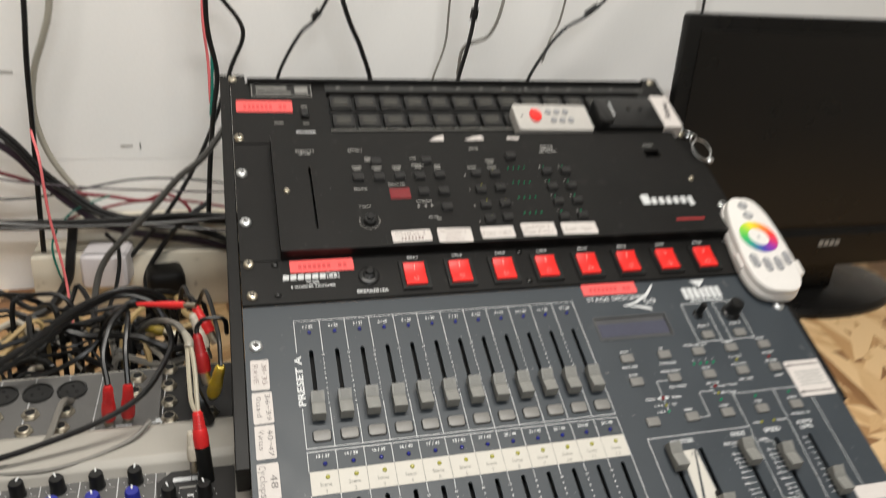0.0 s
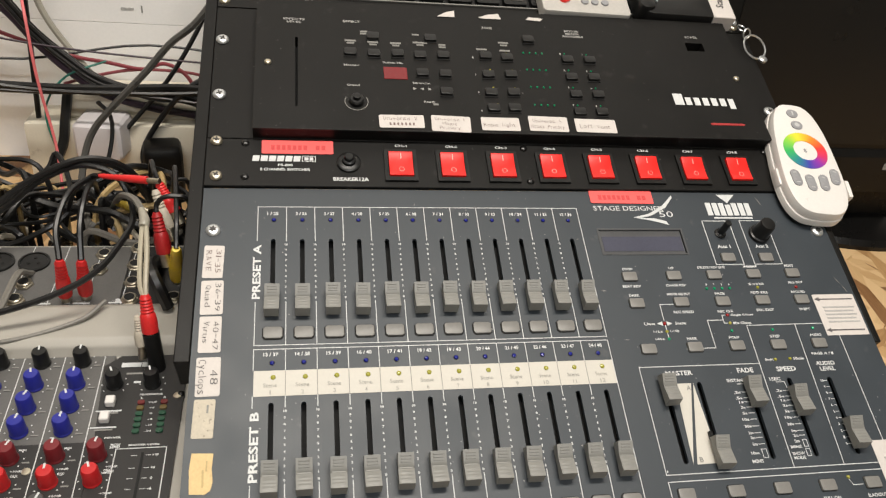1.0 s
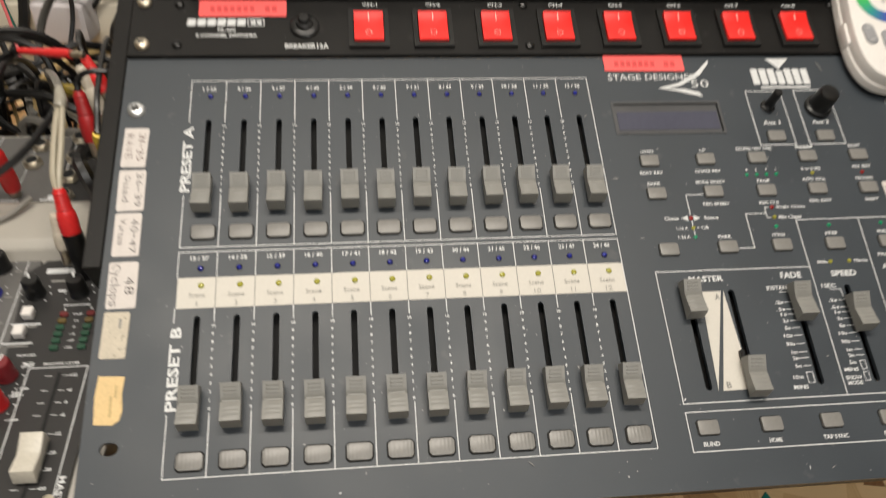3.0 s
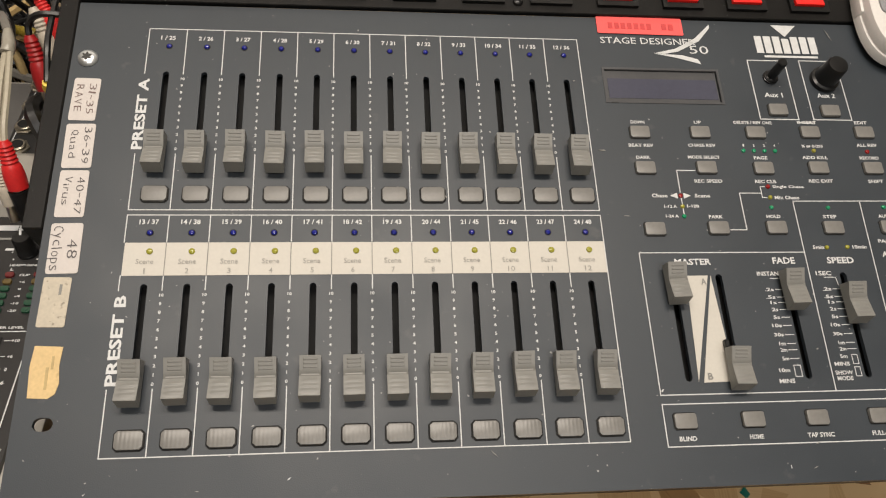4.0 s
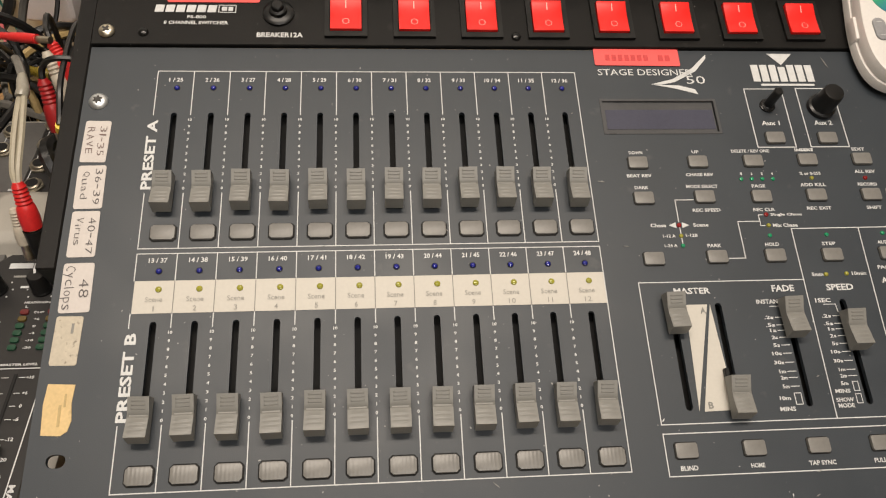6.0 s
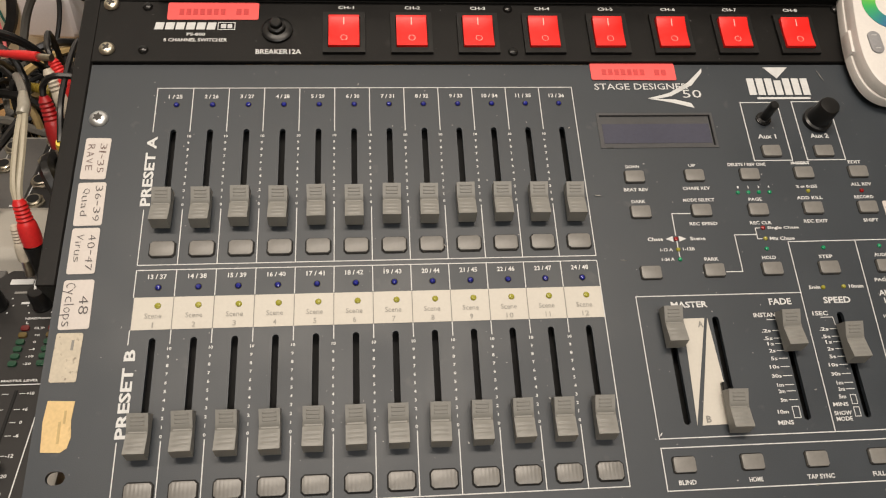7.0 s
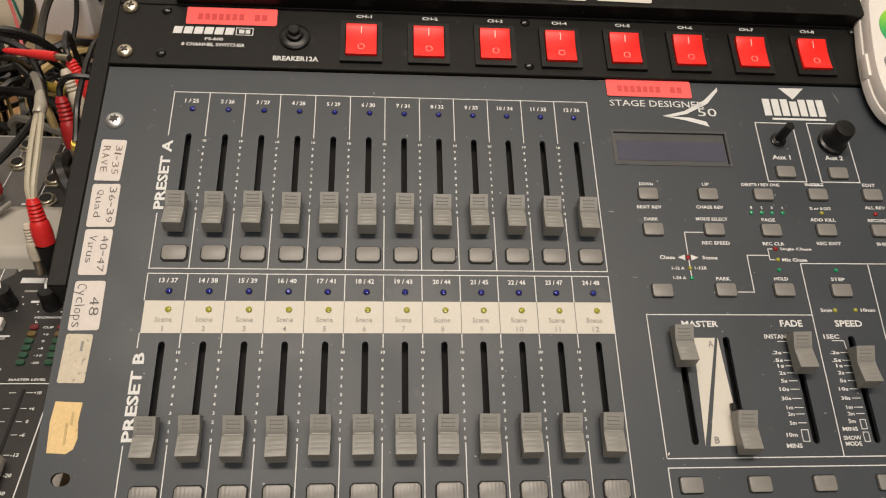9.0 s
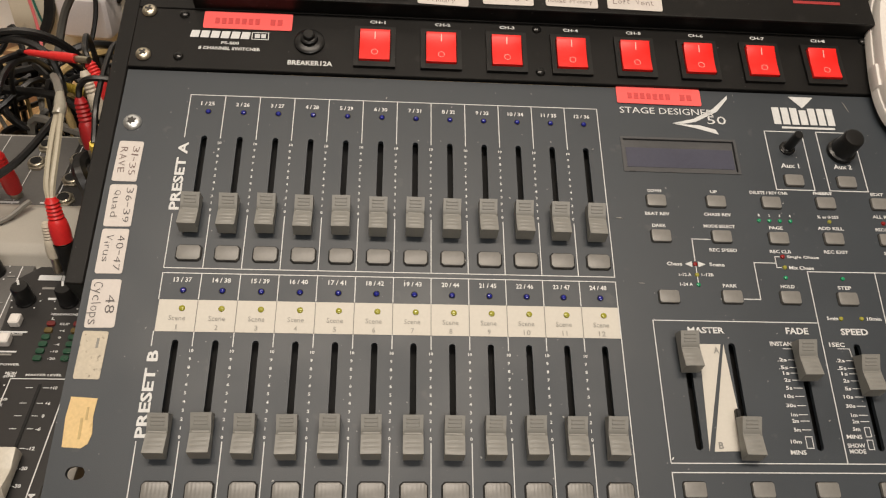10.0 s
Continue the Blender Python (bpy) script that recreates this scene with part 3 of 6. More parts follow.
for i in range(12):
    xl = X0 + (i + 1) * (0.2656 - X0) / 12
    for row, oy in enumerate(ROWS_Y):
        cx = column_x(row, i)
        n = i + 1 + 12 * row
        letters(f"{n} / {n + 24}", cx - 0.0006, (0.0144, -0.0943)[row], 0.0092 if n > 9 else 0.0076, 0.0026, console)
        part("indicator_hole", LEDRIM, None, console, at=(cx + 0.0002, (0.0091, -0.1000)[row], 0))
        part("indicator", LB, None, console, at=(cx + 0.0002, (0.0091, -0.1000)[row], 0))
        if i < 11:
            letters(SCALE, xl, (-0.0327, -0.1529)[row], 0.0020, 0.0437, console, spacing=2.0, name="scale_marking", bold=0.03)
        fader(cx, (-0.0578, -0.1740)[row] + rnd.uniform(-0.0004, 0.0004), rnd.uniform(-1.2, 1.2))
        part("button_well", GAP_SHADE, None, console, at=(cx + 0.0008, -0.0793 + oy, 0))
        part("push_button", (PLAIN_BTN, BTN)[row], None, console, at=(cx + 0.0008, -0.0793 + oy, 0.0001))
    part("indicator", LY, None, console, at=(cx + 0.0010, -0.1098, 0.0002))
    letters("Scene", cx - 0.0008, -0.1150, 0.0082, 0.0026, console, SCENE_PRINT, 0.0005, bold=0.0)
    letters(str(i + 1), cx - 0.0006, -0.1198, (0.0036 if i > 9 or i == 9 else 0.0016 if i else 0.0007) * (0.7 if i == 10 else 1), 0.0026, console, SCENE_PRINT, 0.0005, bold=0.004)

# display window
part("display_frame", plate(0.2778, 0.3468, -0.0218, 0.0018, -0.0008, 0.0004, [(0.2792, 0.3454, -0.0204, 0.0004)]), LCD_FRAME, console)
part("display_surround", box(0.2795, 0.3450, -0.0202, 0.0003, -0.0024, -0.0010), LCD_FRAME, console, "grey display surround")
part("display_glass", box(0.2806, 0.3442, -0.0180, -0.0050, -0.0010, -0.0008), LCD, console, "unlit violet display")
# marks and titles
letters("STAGE DESIGNER", 0.3080, 0.0205, 0.0570, 0.0044, console, bold=0.004)
letters("50", 0.3378, 0.0152, 0.0115, 0.0056, console, bold=0.0)
part("emblem", prism([(0.3471, 0.0336), (0.3370, 0.0236), (0.3240, 0.0158), (0.3105, 0.0121), (0.3165, 0.0118), (0.3250, 0.0137), (0.3390, 0.0215), (0.3468, 0.0308)], 0.0001, 0.0003), PRINT, console, "white angular emblem")
part("emblem", prism([(0.3105, 0.0119), (0.3240, 0.0092), (0.3376, 0.0052), (0.3362, 0.0086), (0.3270, 0.0112), (0.3165, 0.0116)], 0.0001, 0.0003), PRINT, console, "white angular emblem")
part("emblem", prism([(0.3857, 0.0344), (0.4013, 0.0344), (0.3930, 0.0262)], 0.0001, 0.0003), PRINT, console, "white triangle emblem")
for k in range(7):
    x = 0.3735 + 0.0056 * k
    part("emblem_bar", box(x, x + 0.0044, 0.0142, 0.0262 - (0.0015 if k == 3 else 0), 0.0001, 0.0003), PRINT, console)
part("emblem_bar", box(0.3775, 0.4105, 0.0112, 0.0126, 0.0001, 0.0003), PRINT, console)
# auxiliary controls
lines("printed_frame", frame_lines(0.3660, -0.0309, 0.3888, 0.0089) + frame_lines(0.3978, -0.0308, 0.4208, 0.0093) + [(0.3888, -0.0330, 0.3978, -0.0330)], console, width=0.0006)
letters("Aux 1", 0.3771, -0.0148, 0.0110, 0.0030, console)
letters("Aux 2", 0.4090, -0.0146, 0.0110, 0.0030, console)
small_button(0.3773, -0.0249)
small_button(0.4088, -0.0251)
stub = part("potentiometer", lathe([(0.0040, 0.0), (0.0040, 0.0016), (0.0030, 0.0018), (0.0030, 0.0020), (0.0027, 0.0022), (0.0027, 0.0150), (0.0022, 0.0155)], 16), BLACK_GLOSS, console, "bare black shaft", at=(0.3776, -0.0030, 0))
part("collar", lathe([(0.0046, 0.0), (0.0046, 0.0010), (0.0041, 0.0012)], 12), DARK_STEEL, stub)
part("knob", lathe([(0.0082, 0.0), (0.0082, 0.0028), (0.0068, 0.0034), (0.0060, 0.0150), (0.0054, 0.0162), (0.0040, 0.0164)], 24), BLACK_GLOSS, console, "black round knob", at=(0.4099, -0.0042, 0))
# keypad
H = 0.0020
for x, y, up, down in (
    (0.2940, -0.0407, "DOWN", "BEAT REV"), (0.3285, -0.0403, "UP", "CHASE REV"), (0.2940, -0.0627, "DARK", ""), (0.3283, -0.0623, "MODE SELECT", "REC SPEED"),
    (0.3608, -0.0400, "DELETE / REV ONE", ""), (0.3608, -0.0624, "PAGE", "REC CLR"), (0.3930, -0.0394, "INSERT", ""), (0.3927, -0.0619, "ADD KILL", "REC EXIT"),
    (0.4256, -0.0391, "EDIT", "ALL REV"), (0.4248, -0.0619, "RECORD", "SHIFT"), (0.2938, -0.0985, "", ""), (0.3284, -0.0980, "PARK", ""), (0.3605, -0.0978, "HOLD", ""),
    (0.3924, -0.0979, "STEP", ""), (0.4250, -0.0976, "AUDIO", "PAGE A / B")):
    small_button(x, y)
    if up:
        letters(up, x - 0.0002, y + 0.0066, 0.0014 * len(up) if len(up) > 14 else 0.0016 * len(up) + 0.0004 if len(up) > 8 else 0.0018 * len(up) + 0.0006, H, console)
    if down:
        letters(down, x - 0.0003, y - 0.0080, 0.0017 * len(down) + 0.0004, H, console)
letters("% or 0-255", 0.3925, -0.0481, 0.0125, 0.0019, console)
for k in range(4):
    letters(str(k + 1), 0.3522 + 0.0060 * k, -0.0480, 0.0009, 0.0016, console)
    part("indicator", LG, None, console, at=(0.3516 + 0.0061 * k, -0.0514, 0))
part("indicator", LYS, None, console, at=(0.3928, -0.0510, 0))
part("indicator", LR, None, console, at=(0.4245, -0.0512, 0))
for led, x, y in ((LR, 0.3109, -0.0791), (LYS, 0.3110, -0.0854), (LG, 0.3110, -0.0911), (LR, 0.3610, -0.0734), (LYS, 0.3610, -0.0799), (LG, 0.3603, -0.0860),
                  (LG, 0.3924, -0.0860), (LG, 0.4246, -0.0856), (LYS, 0.3861, -0.1091), (LYS, 0.3976, -0.1089)):
    part("indicator", led, None, console, at=(x, y, 0))
letters("Chase", 0.2994, -0.0791, 0.0085, 0.0022, console)
letters("Scene", 0.3230, -0.0791, 0.0085, 0.0022, console)
part("pointer", prism([(0.3092, -0.0774), (0.3092, -0.0808), (0.3052, -0.0791)], 0.0001, 0.0003), PRINT, console)
part("pointer", prism([(0.3126, -0.0774), (0.3166, -0.0791), (0.3126, -0.0808)], 0.0001, 0.0003), PRINT, console)
letters("1-12 A", 0.3044, -0.0854, 0.0070, 0.0018, console)
letters("1-12B", 0.3168, -0.0852, 0.0066, 0.0018, console)
letters("1-24 A", 0.3044, -0.0910, 0.0070, 0.0018, console)
letters("Single Chase", 0.3725, -0.0737, 0.0180, 0.0021, console)
letters("Mix Chase", 0.3704, -0.0800, 0.0140, 0.0021, console)
for run in ([(0.3216, -0.0639, 0.3113, -0.0639), (0.3113, -0.0639, 0.3111, -0.0770)], [(0.3111, -0.0805, 0.3111, -0.0900)],
            [(0.3350, -0.0989, 0.3440, -0.0989), (0.3440, -0.0989, 0.3441, -0.0774), (0.3441, -0.0774, 0.3566, -0.0774), (0.3566, -0.0735, 0.3566, -0.0800), (0.3566, -0.0735, 0.3590, -0.0735), (0.3566, -0.0800, 0.3590, -0.0800)]):
    lines("printed_path", run, console, width=0.0005)
letters("5min", 0.3813, -0.1090, 0.0062, 0.0020, console)
letters("10min", 0.4045, -0.1089, 0.0080, 0.0020, console)
# timing faders
lines("printed_frame", [(0.2834, -0.1117, 0.3732, -0.1117), (0.2834, -0.1117, 0.2834, -0.1847), (0.2834, -0.1847, 0.4440, -0.1847), (0.3733, -0.0821, 0.4440, -0.0818), (0.3733, -0.0821, 0.3722, -0.1847),
                        (0.4116, -0.0819, 0.4085, -0.1847), (0.4440, -0.0818, 0.4440, -0.1847)] + frame_lines(0.2833, -0.2088, 0.4560, -0.1891), console)
letters("MASTER", 0.3110, -0.1168, 0.0195, 0.0034, console)
letters("FADE", 0.3603, -0.1164, 0.0122, 0.0036, console)
letters("SPEED", 0.3917, -0.1164, 0.0150, 0.0036, console)
letters("AUDIO\nLEVEL", 0.4236, -0.1152, 0.0150, 0.0074, console)
part("printed_wedge", prism([(0.3062, -0.1243), (0.3177, -0.1243), (0.3034, -0.1788)], 0.0, 0.0002), CREAM_PRINT, console)
part("printed_wedge", prism([(0.3192, -0.1243), (0.3222, -0.1788), (0.3060, -0.1791)], 0.0, 0.0002), CREAM_PRINT, console)
letters("A", 0.3148, -0.1276, 0.0028, 0.0034, console, GREY_PRINT, 0.0005)
letters("B", 0.3096, -0.1762, 0.0026, 0.0034, console, GREY_PRINT, 0.0005)
part("pointer", box(0.3188, 0.3212, -0.1640, -0.1585, 0.0003, 0.0030, 0.0004), BLACK_GLOSS, console)
fader(0.2981, -0.1299, 1.5)
fader(0.3224, -0.1732, -1.0)
fader(0.3590, -0.1336, 1.0)
fader(0.3905, -0.1410, 1.0)
fader(0.4222, -0.1650, 0.0)
marks = ((".2s", -0.1322), (".5s", -0.1363), ("1s", -0.1392), ("2s", -0.1429), ("5s", -0.1470), ("10s", -0.1513), ("30s", -0.1560), ("1m", -0.1606), ("2m", -0.1638), ("5m", -0.1682))
for ox in (0.3600, 0.3912):
    ticks = []
    for n, y in marks[: 10 if ox < 0.37 else 9]:
        w = 0.0016 * len(n) + 0.0002
        letters(n, ox - 0.0085 - w / 2, y, w, 0.0019, console)
        ticks.append((ox - 0.0075, y, ox - 0.0032, y))
    lines("printed_scale", ticks, console, width=0.0004)
letters("INSTANT", 0.3512, -0.1236, 0.0140, 0.0024, console)
letters("1SEC", 0.3805, -0.1236, 0.0085, 0.0024, console)
for run in ([(0.3510, -0.1262, 0.3562, -0.1262), (0.3562, -0.1262, 0.3562, -0.1300)], [(0.3805, -0.1258, 0.3868, -0.1258), (0.3868, -0.1258, 0.3872, -0.1300)],
            frame_lines(0.3532, -0.1772, 0.3566, -0.1716), frame_lines(0.3848, -0.1714, 0.3876, -0.1668), frame_lines(0.3848, -0.1776, 0.3876, -0.1730)):
    lines("printed_bracket", run, console, width=0.0004)
letters("10m", 0.3480, -0.1740, 0.0056, 0.0020, console)
letters("MINS", 0.3482, -0.1793, 0.0080, 0.0022, console)
letters("5m", 0.3805, -0.1676, 0.0038, 0.0020, console)
letters("MINS", 0.3786, -0.1714, 0.0080, 0.0020, console)
letters("SHOW\nMODE", 0.3786, -0.1772, 0.0092, 0.0050, console)
for k in range(11):
    y = -0.1262 - 0.0045 * k
    letters(str(10 - k), 0.4160, y, 0.0022 if k == 0 else 0.0012, 0.0018, console)
lines("printed_scale", [(0.4176, -0.1262 - 0.0045 * k, 0.4198, -0.1262 - 0.0045 * k) for k in range(11)], console, width=0.0004)
for x, n in ((0.2933, "BLIND"), (0.3269, "HOME"), (0.3591, "TAP SYNC"), (0.3912, "FULL-ON"), (0.4237, "BLACKOUT")):
    small_button(x, -0.1972)
    letters(n, x + 0.0002, -0.2053, 0.0017 * len(n), 0.0022, console)
part("indicator", LYS, None, console, at=(0.4078, -0.1929, 0))
lines("printed_path", [(0.4078, -0.1945, 0.4095, -0.1980), (0.4095, -0.1980, 0.4165, -0.1980)], console, width=0.0004)

# ---- rack screws ----
SCREW, CROSS = screw_mesh("rack_screw", 0.0046, STEEL), star_mesh("recess", 0.0034)
SCREW_Y, SCREW_S = screw_mesh("rack_screw", 0.0040, BRASS_STEEL), cross_mesh("recess", 0.0028)
for x, y, data, rec, z in ((0, 0, SCREW, CROSS, 0.0), (-0.0003, 0.0454, SCREW_Y, SCREW_S, 0.0028), (-0.0015, 0.0778, SCREW_Y, SCREW_S, 0.0028), (-0.0018, 0.1243, SCREW, SCREW_S, 0.0028), (-0.0024, 0.1845, SCREW, SCREW_S, 0.0028),
                        (-0.0030, 0.2318, SCREW_Y, SCREW_S, 0.0028), (0.4622, -0.0006, SCREW, CROSS, 0.0), (0.4636, 0.1235, SCREW, SCREW_S, 0.0028), (0.4640, 0.2310, SCREW_Y, SCREW_S, 0.0028), (0.4665, 0.3235, SCREW_Y, SCREW_S, 0.0004), (-0.0060, 0.3235, SCREW_Y, SCREW_S, 0.0004)):
    ob = new("rack_screw", data)
    ob.matrix_world = RACK @ pose(x, y, z, 0, 0, 25 + 700 * y)
    tagged(ob, "zinc pan-head screw in the rack rail" if data is SCREW else "yellowed pan-head screw in the rack rail", "screw", "rack screws")
    part("recess", rec, None, ob, at=(0, 0, 0.0021), turn=Matrix.Diagonal((0.80, 0.80, 1, 1)))


# ---- switch panel ----
sw = thing("switch_panel", RACK, "black one-unit panel with eight red rocker switches", "switch panel")
part("faceplate", box(-0.0083, 0.4708, 0.0370, 0.0806, -0.001, 0.0025, 0.0004), BLACK, sw)


def rocker_mesh():
    top = [(-0.0108 + 0.0216 * k / 10, 0.0052 + 0.0009 * (2 * k / 10 - 1) ** 2 + 0.0008 * k / 10) for k in range(11)]
    return mesh("rocker", extrude_x([(-0.0108, 0.002), *top, (0.0108, 0.002)], -0.0090, 0.0090, 0.0003), SWITCH_RED)


ROCKER = rocker_mesh()
BEZEL = mesh("bezel", plate(-0.0123, 0.0123, -0.0148, 0.0148, 0.0024, 0.0046, [(-0.0095, 0.0095, -0.0113, 0.0113)]), BLACK_GLOSS)
for k in range(8):
    x, y = 0.1334 + 0.03969 * k, 0.0569
    unit = part("rocker_switch", BEZEL, None, sw, at=(x, y, 0), label="red rocker switch in a black bezel")
    rk = part("rocker", ROCKER, None, unit, "glossy red rocker")
    letters("I", x, y + 0.0063, 0.0006, 0.0048, sw, SWITCH_MARK, 0.0068, name="switch_mark").matrix_basis @= pose(0, 0, 0, 10, 0, 0)
    letters("O", x, y - 0.0056, 0.0042, 0.0042, sw, SWITCH_MARK, 0.0063, name="switch_mark", bold=-0.02)
    letters(f"CH-{k + 1}", x + 0.0012, 0.0766, 0.0094, 0.0024, sw, z=0.0028)
part("breaker", lathe([(0.0090, 0.0025), (0.0090, 0.0040), (0.0078, 0.0048), (0.0060, 0.0050), (0.0052, 0.0052), (0.0050, 0.0075), (0.0042, 0.0080), (0.0036, 0.0082), (0.0034, 0.0105), (0.0028, 0.0110)], 24), BLACK_GLOSS, sw, "black push breaker", at=(0.0945, 0.0590, 0))
letters("BREAKER12A", 0.0957, 0.0438, 0.0260, 0.0034, sw, z=0.0028)
for k in range(6):
    part("logo_bar", prism([(0.0243 + 0.0059 * k, 0.0597), (0.0292 + 0.0059 * k, 0.0597), (0.0299 + 0.0059 * k, 0.0648), (0.0250 + 0.0059 * k, 0.0648)], 0.0025, 0.0028), PRINT, sw)
lines("logo_frame", frame_lines(0.0604, 0.0597, 0.0700, 0.0648), sw, z=0.0028)
part("logo_bar", box(0.0620, 0.0650, 0.0609, 0.0637, 0.0025, 0.0028), PRINT, sw)
part("logo_bar", box(0.0658, 0.0684, 0.0609, 0.0637, 0.0025, 0.0028), PRINT, sw)
letters("PS-800", 0.0482, 0.0562, 0.0105, 0.0022, sw, z=0.0028)
letters("8 CHANNEL SWITCHER", 0.0482, 0.0521, 0.0360, 0.0024, sw, z=0.0028)
DOME = mesh("small_screw", lathe([(0.0030, 0.0), (0.0030, 0.0004), (0.0024, 0.0014), (0.0012, 0.0020)], 14), DARK_STEEL)
for x, y in ((0.0191, 0.0762), (0.0196, 0.0450), (0.2324, 0.0762), (0.2329, 0.0438), (0.4424, 0.0775), (0.4435, 0.0450)):
    part("small_screw", DOME, None, sw, at=(x, y, 0.0025))


# ---- effects controller ----
fx = thing("effects_controller", RACK, "black three-unit lighting effects controller with a raised face", "lighting controller")
part("faceplate", box(-0.0083, 0.4708, 0.0812, 0.2235, -0.001, 0.0025, 0.0004), BLACK, fx)
FZ = 0.014
face_holes = [(0.0553, 0.0575, 0.1045, 0.1790), (0.3990, 0.4160, 0.1838, 0.1940)]
part("raised_face", plate(0.0245, 0.4452, 0.0818, 0.2225, 0.0010, FZ, face_holes), BLACK, fx)
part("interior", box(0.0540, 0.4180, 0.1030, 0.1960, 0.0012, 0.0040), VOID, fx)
part("edge_highlight", box(0.0245, 0.4452, 0.0814, 0.0824, FZ - 0.0016, FZ + 0.0001, 0.0003), BLACK_GLOSS, fx)
for x, y in ((0.0343, 0.1495), (0.4354, 0.1510)):
    part("face_screw", SCREW_Y, None, fx, at=(x, y, FZ), turn=Matrix.Diagonal((0.65, 0.65, 0.8, 1)))
part("segment_display", box(0.1247, 0.1437, 0.1358, 0.1490, FZ - 0.001, FZ + 0.0006, 0.0003), SEGMENT, fx, "dark red numeric display")
part("key_lock", lathe([(0.0058, FZ), (0.0058, FZ + 0.003), (0.0048, FZ + 0.004), (0.0030, FZ + 0.0042), (0.0028, FZ + 0.007), (0.0015, FZ + 0.0072)], 20, 0.1018, 0.1105), BLACK_GLOSS, fx, "black knob")
b = bmesh.new()
for k in range(18):
    a0, a1 = radians(150 + 240 * k / 18), radians(150 + 240 * (k + 1) / 18)
    q = [(0.0086, a0), (0.0092, a0), (0.0092, a1), (0.0086, a1)]
    b.faces.new([b.verts.new((0.1018 + r * math.cos(a), 0.1105 + r * math.sin(a), FZ + 0.0003)) for r, a in q])
part("printed_arc", b, GREY_PRINT, fx)
KEY = mesh("key", prism(rounded(0.0100, 0.0072, 0.0012, 2), 0, 0.0030, 0.0006), BLACK_GLOSS)
KEYLIP = mesh("key_shadow_lip", box(-0.0055, 0.0055, -0.0046, -0.0036, 0, 0.0006), VOID)
for x, y in ((0.0988, 0.1635), (0.1179, 0.1628), (0.1373, 0.1638), (0.1558, 0.1630), (0.1751, 0.1640), (0.1559, 0.1428), (0.1748, 0.1428), (0.1737, 0.1230),
             (0.2111, 0.1654), (0.2294, 0.1644), (0.2106, 0.1439), (0.2299, 0.1449), (0.2103, 0.1239), (0.2292, 0.1247), (0.2102, 0.1069), (0.2274, 0.1076), (0.2514, 0.1873),
             (0.2826, 0.1650), (0.3025, 0.1654), (0.2822, 0.1443), (0.3020, 0.1449), (0.2822, 0.1247), (0.3015, 0.1252), (0.2816, 0.1055), (0.3005, 0.1060), (0.1179, 0.1830), (0.1660, 0.1835)):
    key = part("key", KEY, None, fx, at=(x, y, FZ))
    part("key_shadow_lip", KEYLIP, None, key)
TAG = {w: mesh("printed_bar", box(-w / 2, w / 2, -0.0009, 0.0009, 0, 0.0003), GREY_PRINT) for w in (0.004, 0.006, 0.009, 0.012, 0.015)}
for x, y, w in ((0.0995, 0.1777, 0.009), (0.0995, 0.1750, 0.006), (0.1110, 0.1890, 0.006), (0.1110, 0.1865, 0.006), (0.1179, 0.1769, 0.009), (0.1179, 0.1742, 0.006), (0.1366, 0.1768, 0.009), (0.1366, 0.1741, 0.006),
                (0.1570, 0.1787, 0.012), (0.1570, 0.1760, 0.006), (0.1540, 0.1880, 0.006), (0.1755, 0.1772, 0.006), (0.1755, 0.1745, 0.006), 
                (0.1640, 0.1100, 0.004), (0.2090, 0.1740, 0.009), (0.2290, 0.1830, 0.009), (0.2290, 0.1800, 0.006), (0.2290, 0.1735, 0.009), 
                ):
    part("printed_bar", TAG[w], None, fx, at=(x, y, FZ))
FAINT = mat("worn_white_print", (0.36, 0.355, 0.34), 0.6)
for body, x, y, w, h in (("EFFECTS\nLEVEL", 0.0545, 0.1985, 0.0170, 0.0056), ("EFFECT", 0.1013, 0.2003, 0.0140, 0.0026), ("ZONE", 0.2170, 0.2005, 0.0096, 0.0026), ("MOTOR/\nMATRIX\nSWITCHING", 0.2935, 0.1980, 0.0190, 0.0092), ("POWER", 0.4072, 0.2012, 0.0115, 0.0026),
                         ("Monitor", 0.0996, 0.1497, 0.0125, 0.0022), ("Pattern No.", 0.1330, 0.1540, 0.0165, 0.0024), ("Speed", 0.1000, 0.1276, 0.0100, 0.0024), ("Direction", 0.1544, 0.1322, 0.0140, 0.0022), ("Attack", 0.1590, 0.1124, 0.0096, 0.0022)):
    letters(body, x, y, w, h, fx, FAINT, FZ + 0.0003, bold=0.02)
for k in range(4):
    letters(str(k + 1), 0.2002, 0.1640 - 0.0198 * k, 0.0012, 0.0022, fx, FAINT, FZ + 0.0003)
for k in range(8):
    letters(str(k + 1), 0.2778 + 0.0198 * (k % 2), 0.1728 - 0.0198 * (k // 2), 0.0012, 0.0022, fx, FAINT, FZ + 0.0003)
    part("indicator", led_mesh("indicator", 0.0008, LED_GREEN), None, fx, at=(0.2815 + 0.0198 * (k % 2), 0.1728 - 0.0198 * (k // 2), FZ))
for x, way in ((0.1484, 1), (0.1545, -1), (0.1606, 1)):
    part("pointer", prism([(x - 0.0011 * way, 0.1276), (x - 0.0011 * way, 0.1248), (x + 0.0014 * way, 0.1262)][:: way], FZ, FZ + 0.0003), FAINT, fx)
DOT = led_mesh("indicator", 0.0009, LED_YELLOW)
for x, y in ((0.2111, 0.1705), (0.2294, 0.1700), (0.2130, 0.1500), (0.2320, 0.1500), (0.2130, 0.1300), (0.2310, 0.1300), (0.2140, 0.1120), (0.2320, 0.1120)):
    part("indicator", DOT, None, fx, at=(x, y, FZ))
GDOT = led_mesh("indicator", 0.0009, LED_GREEN)
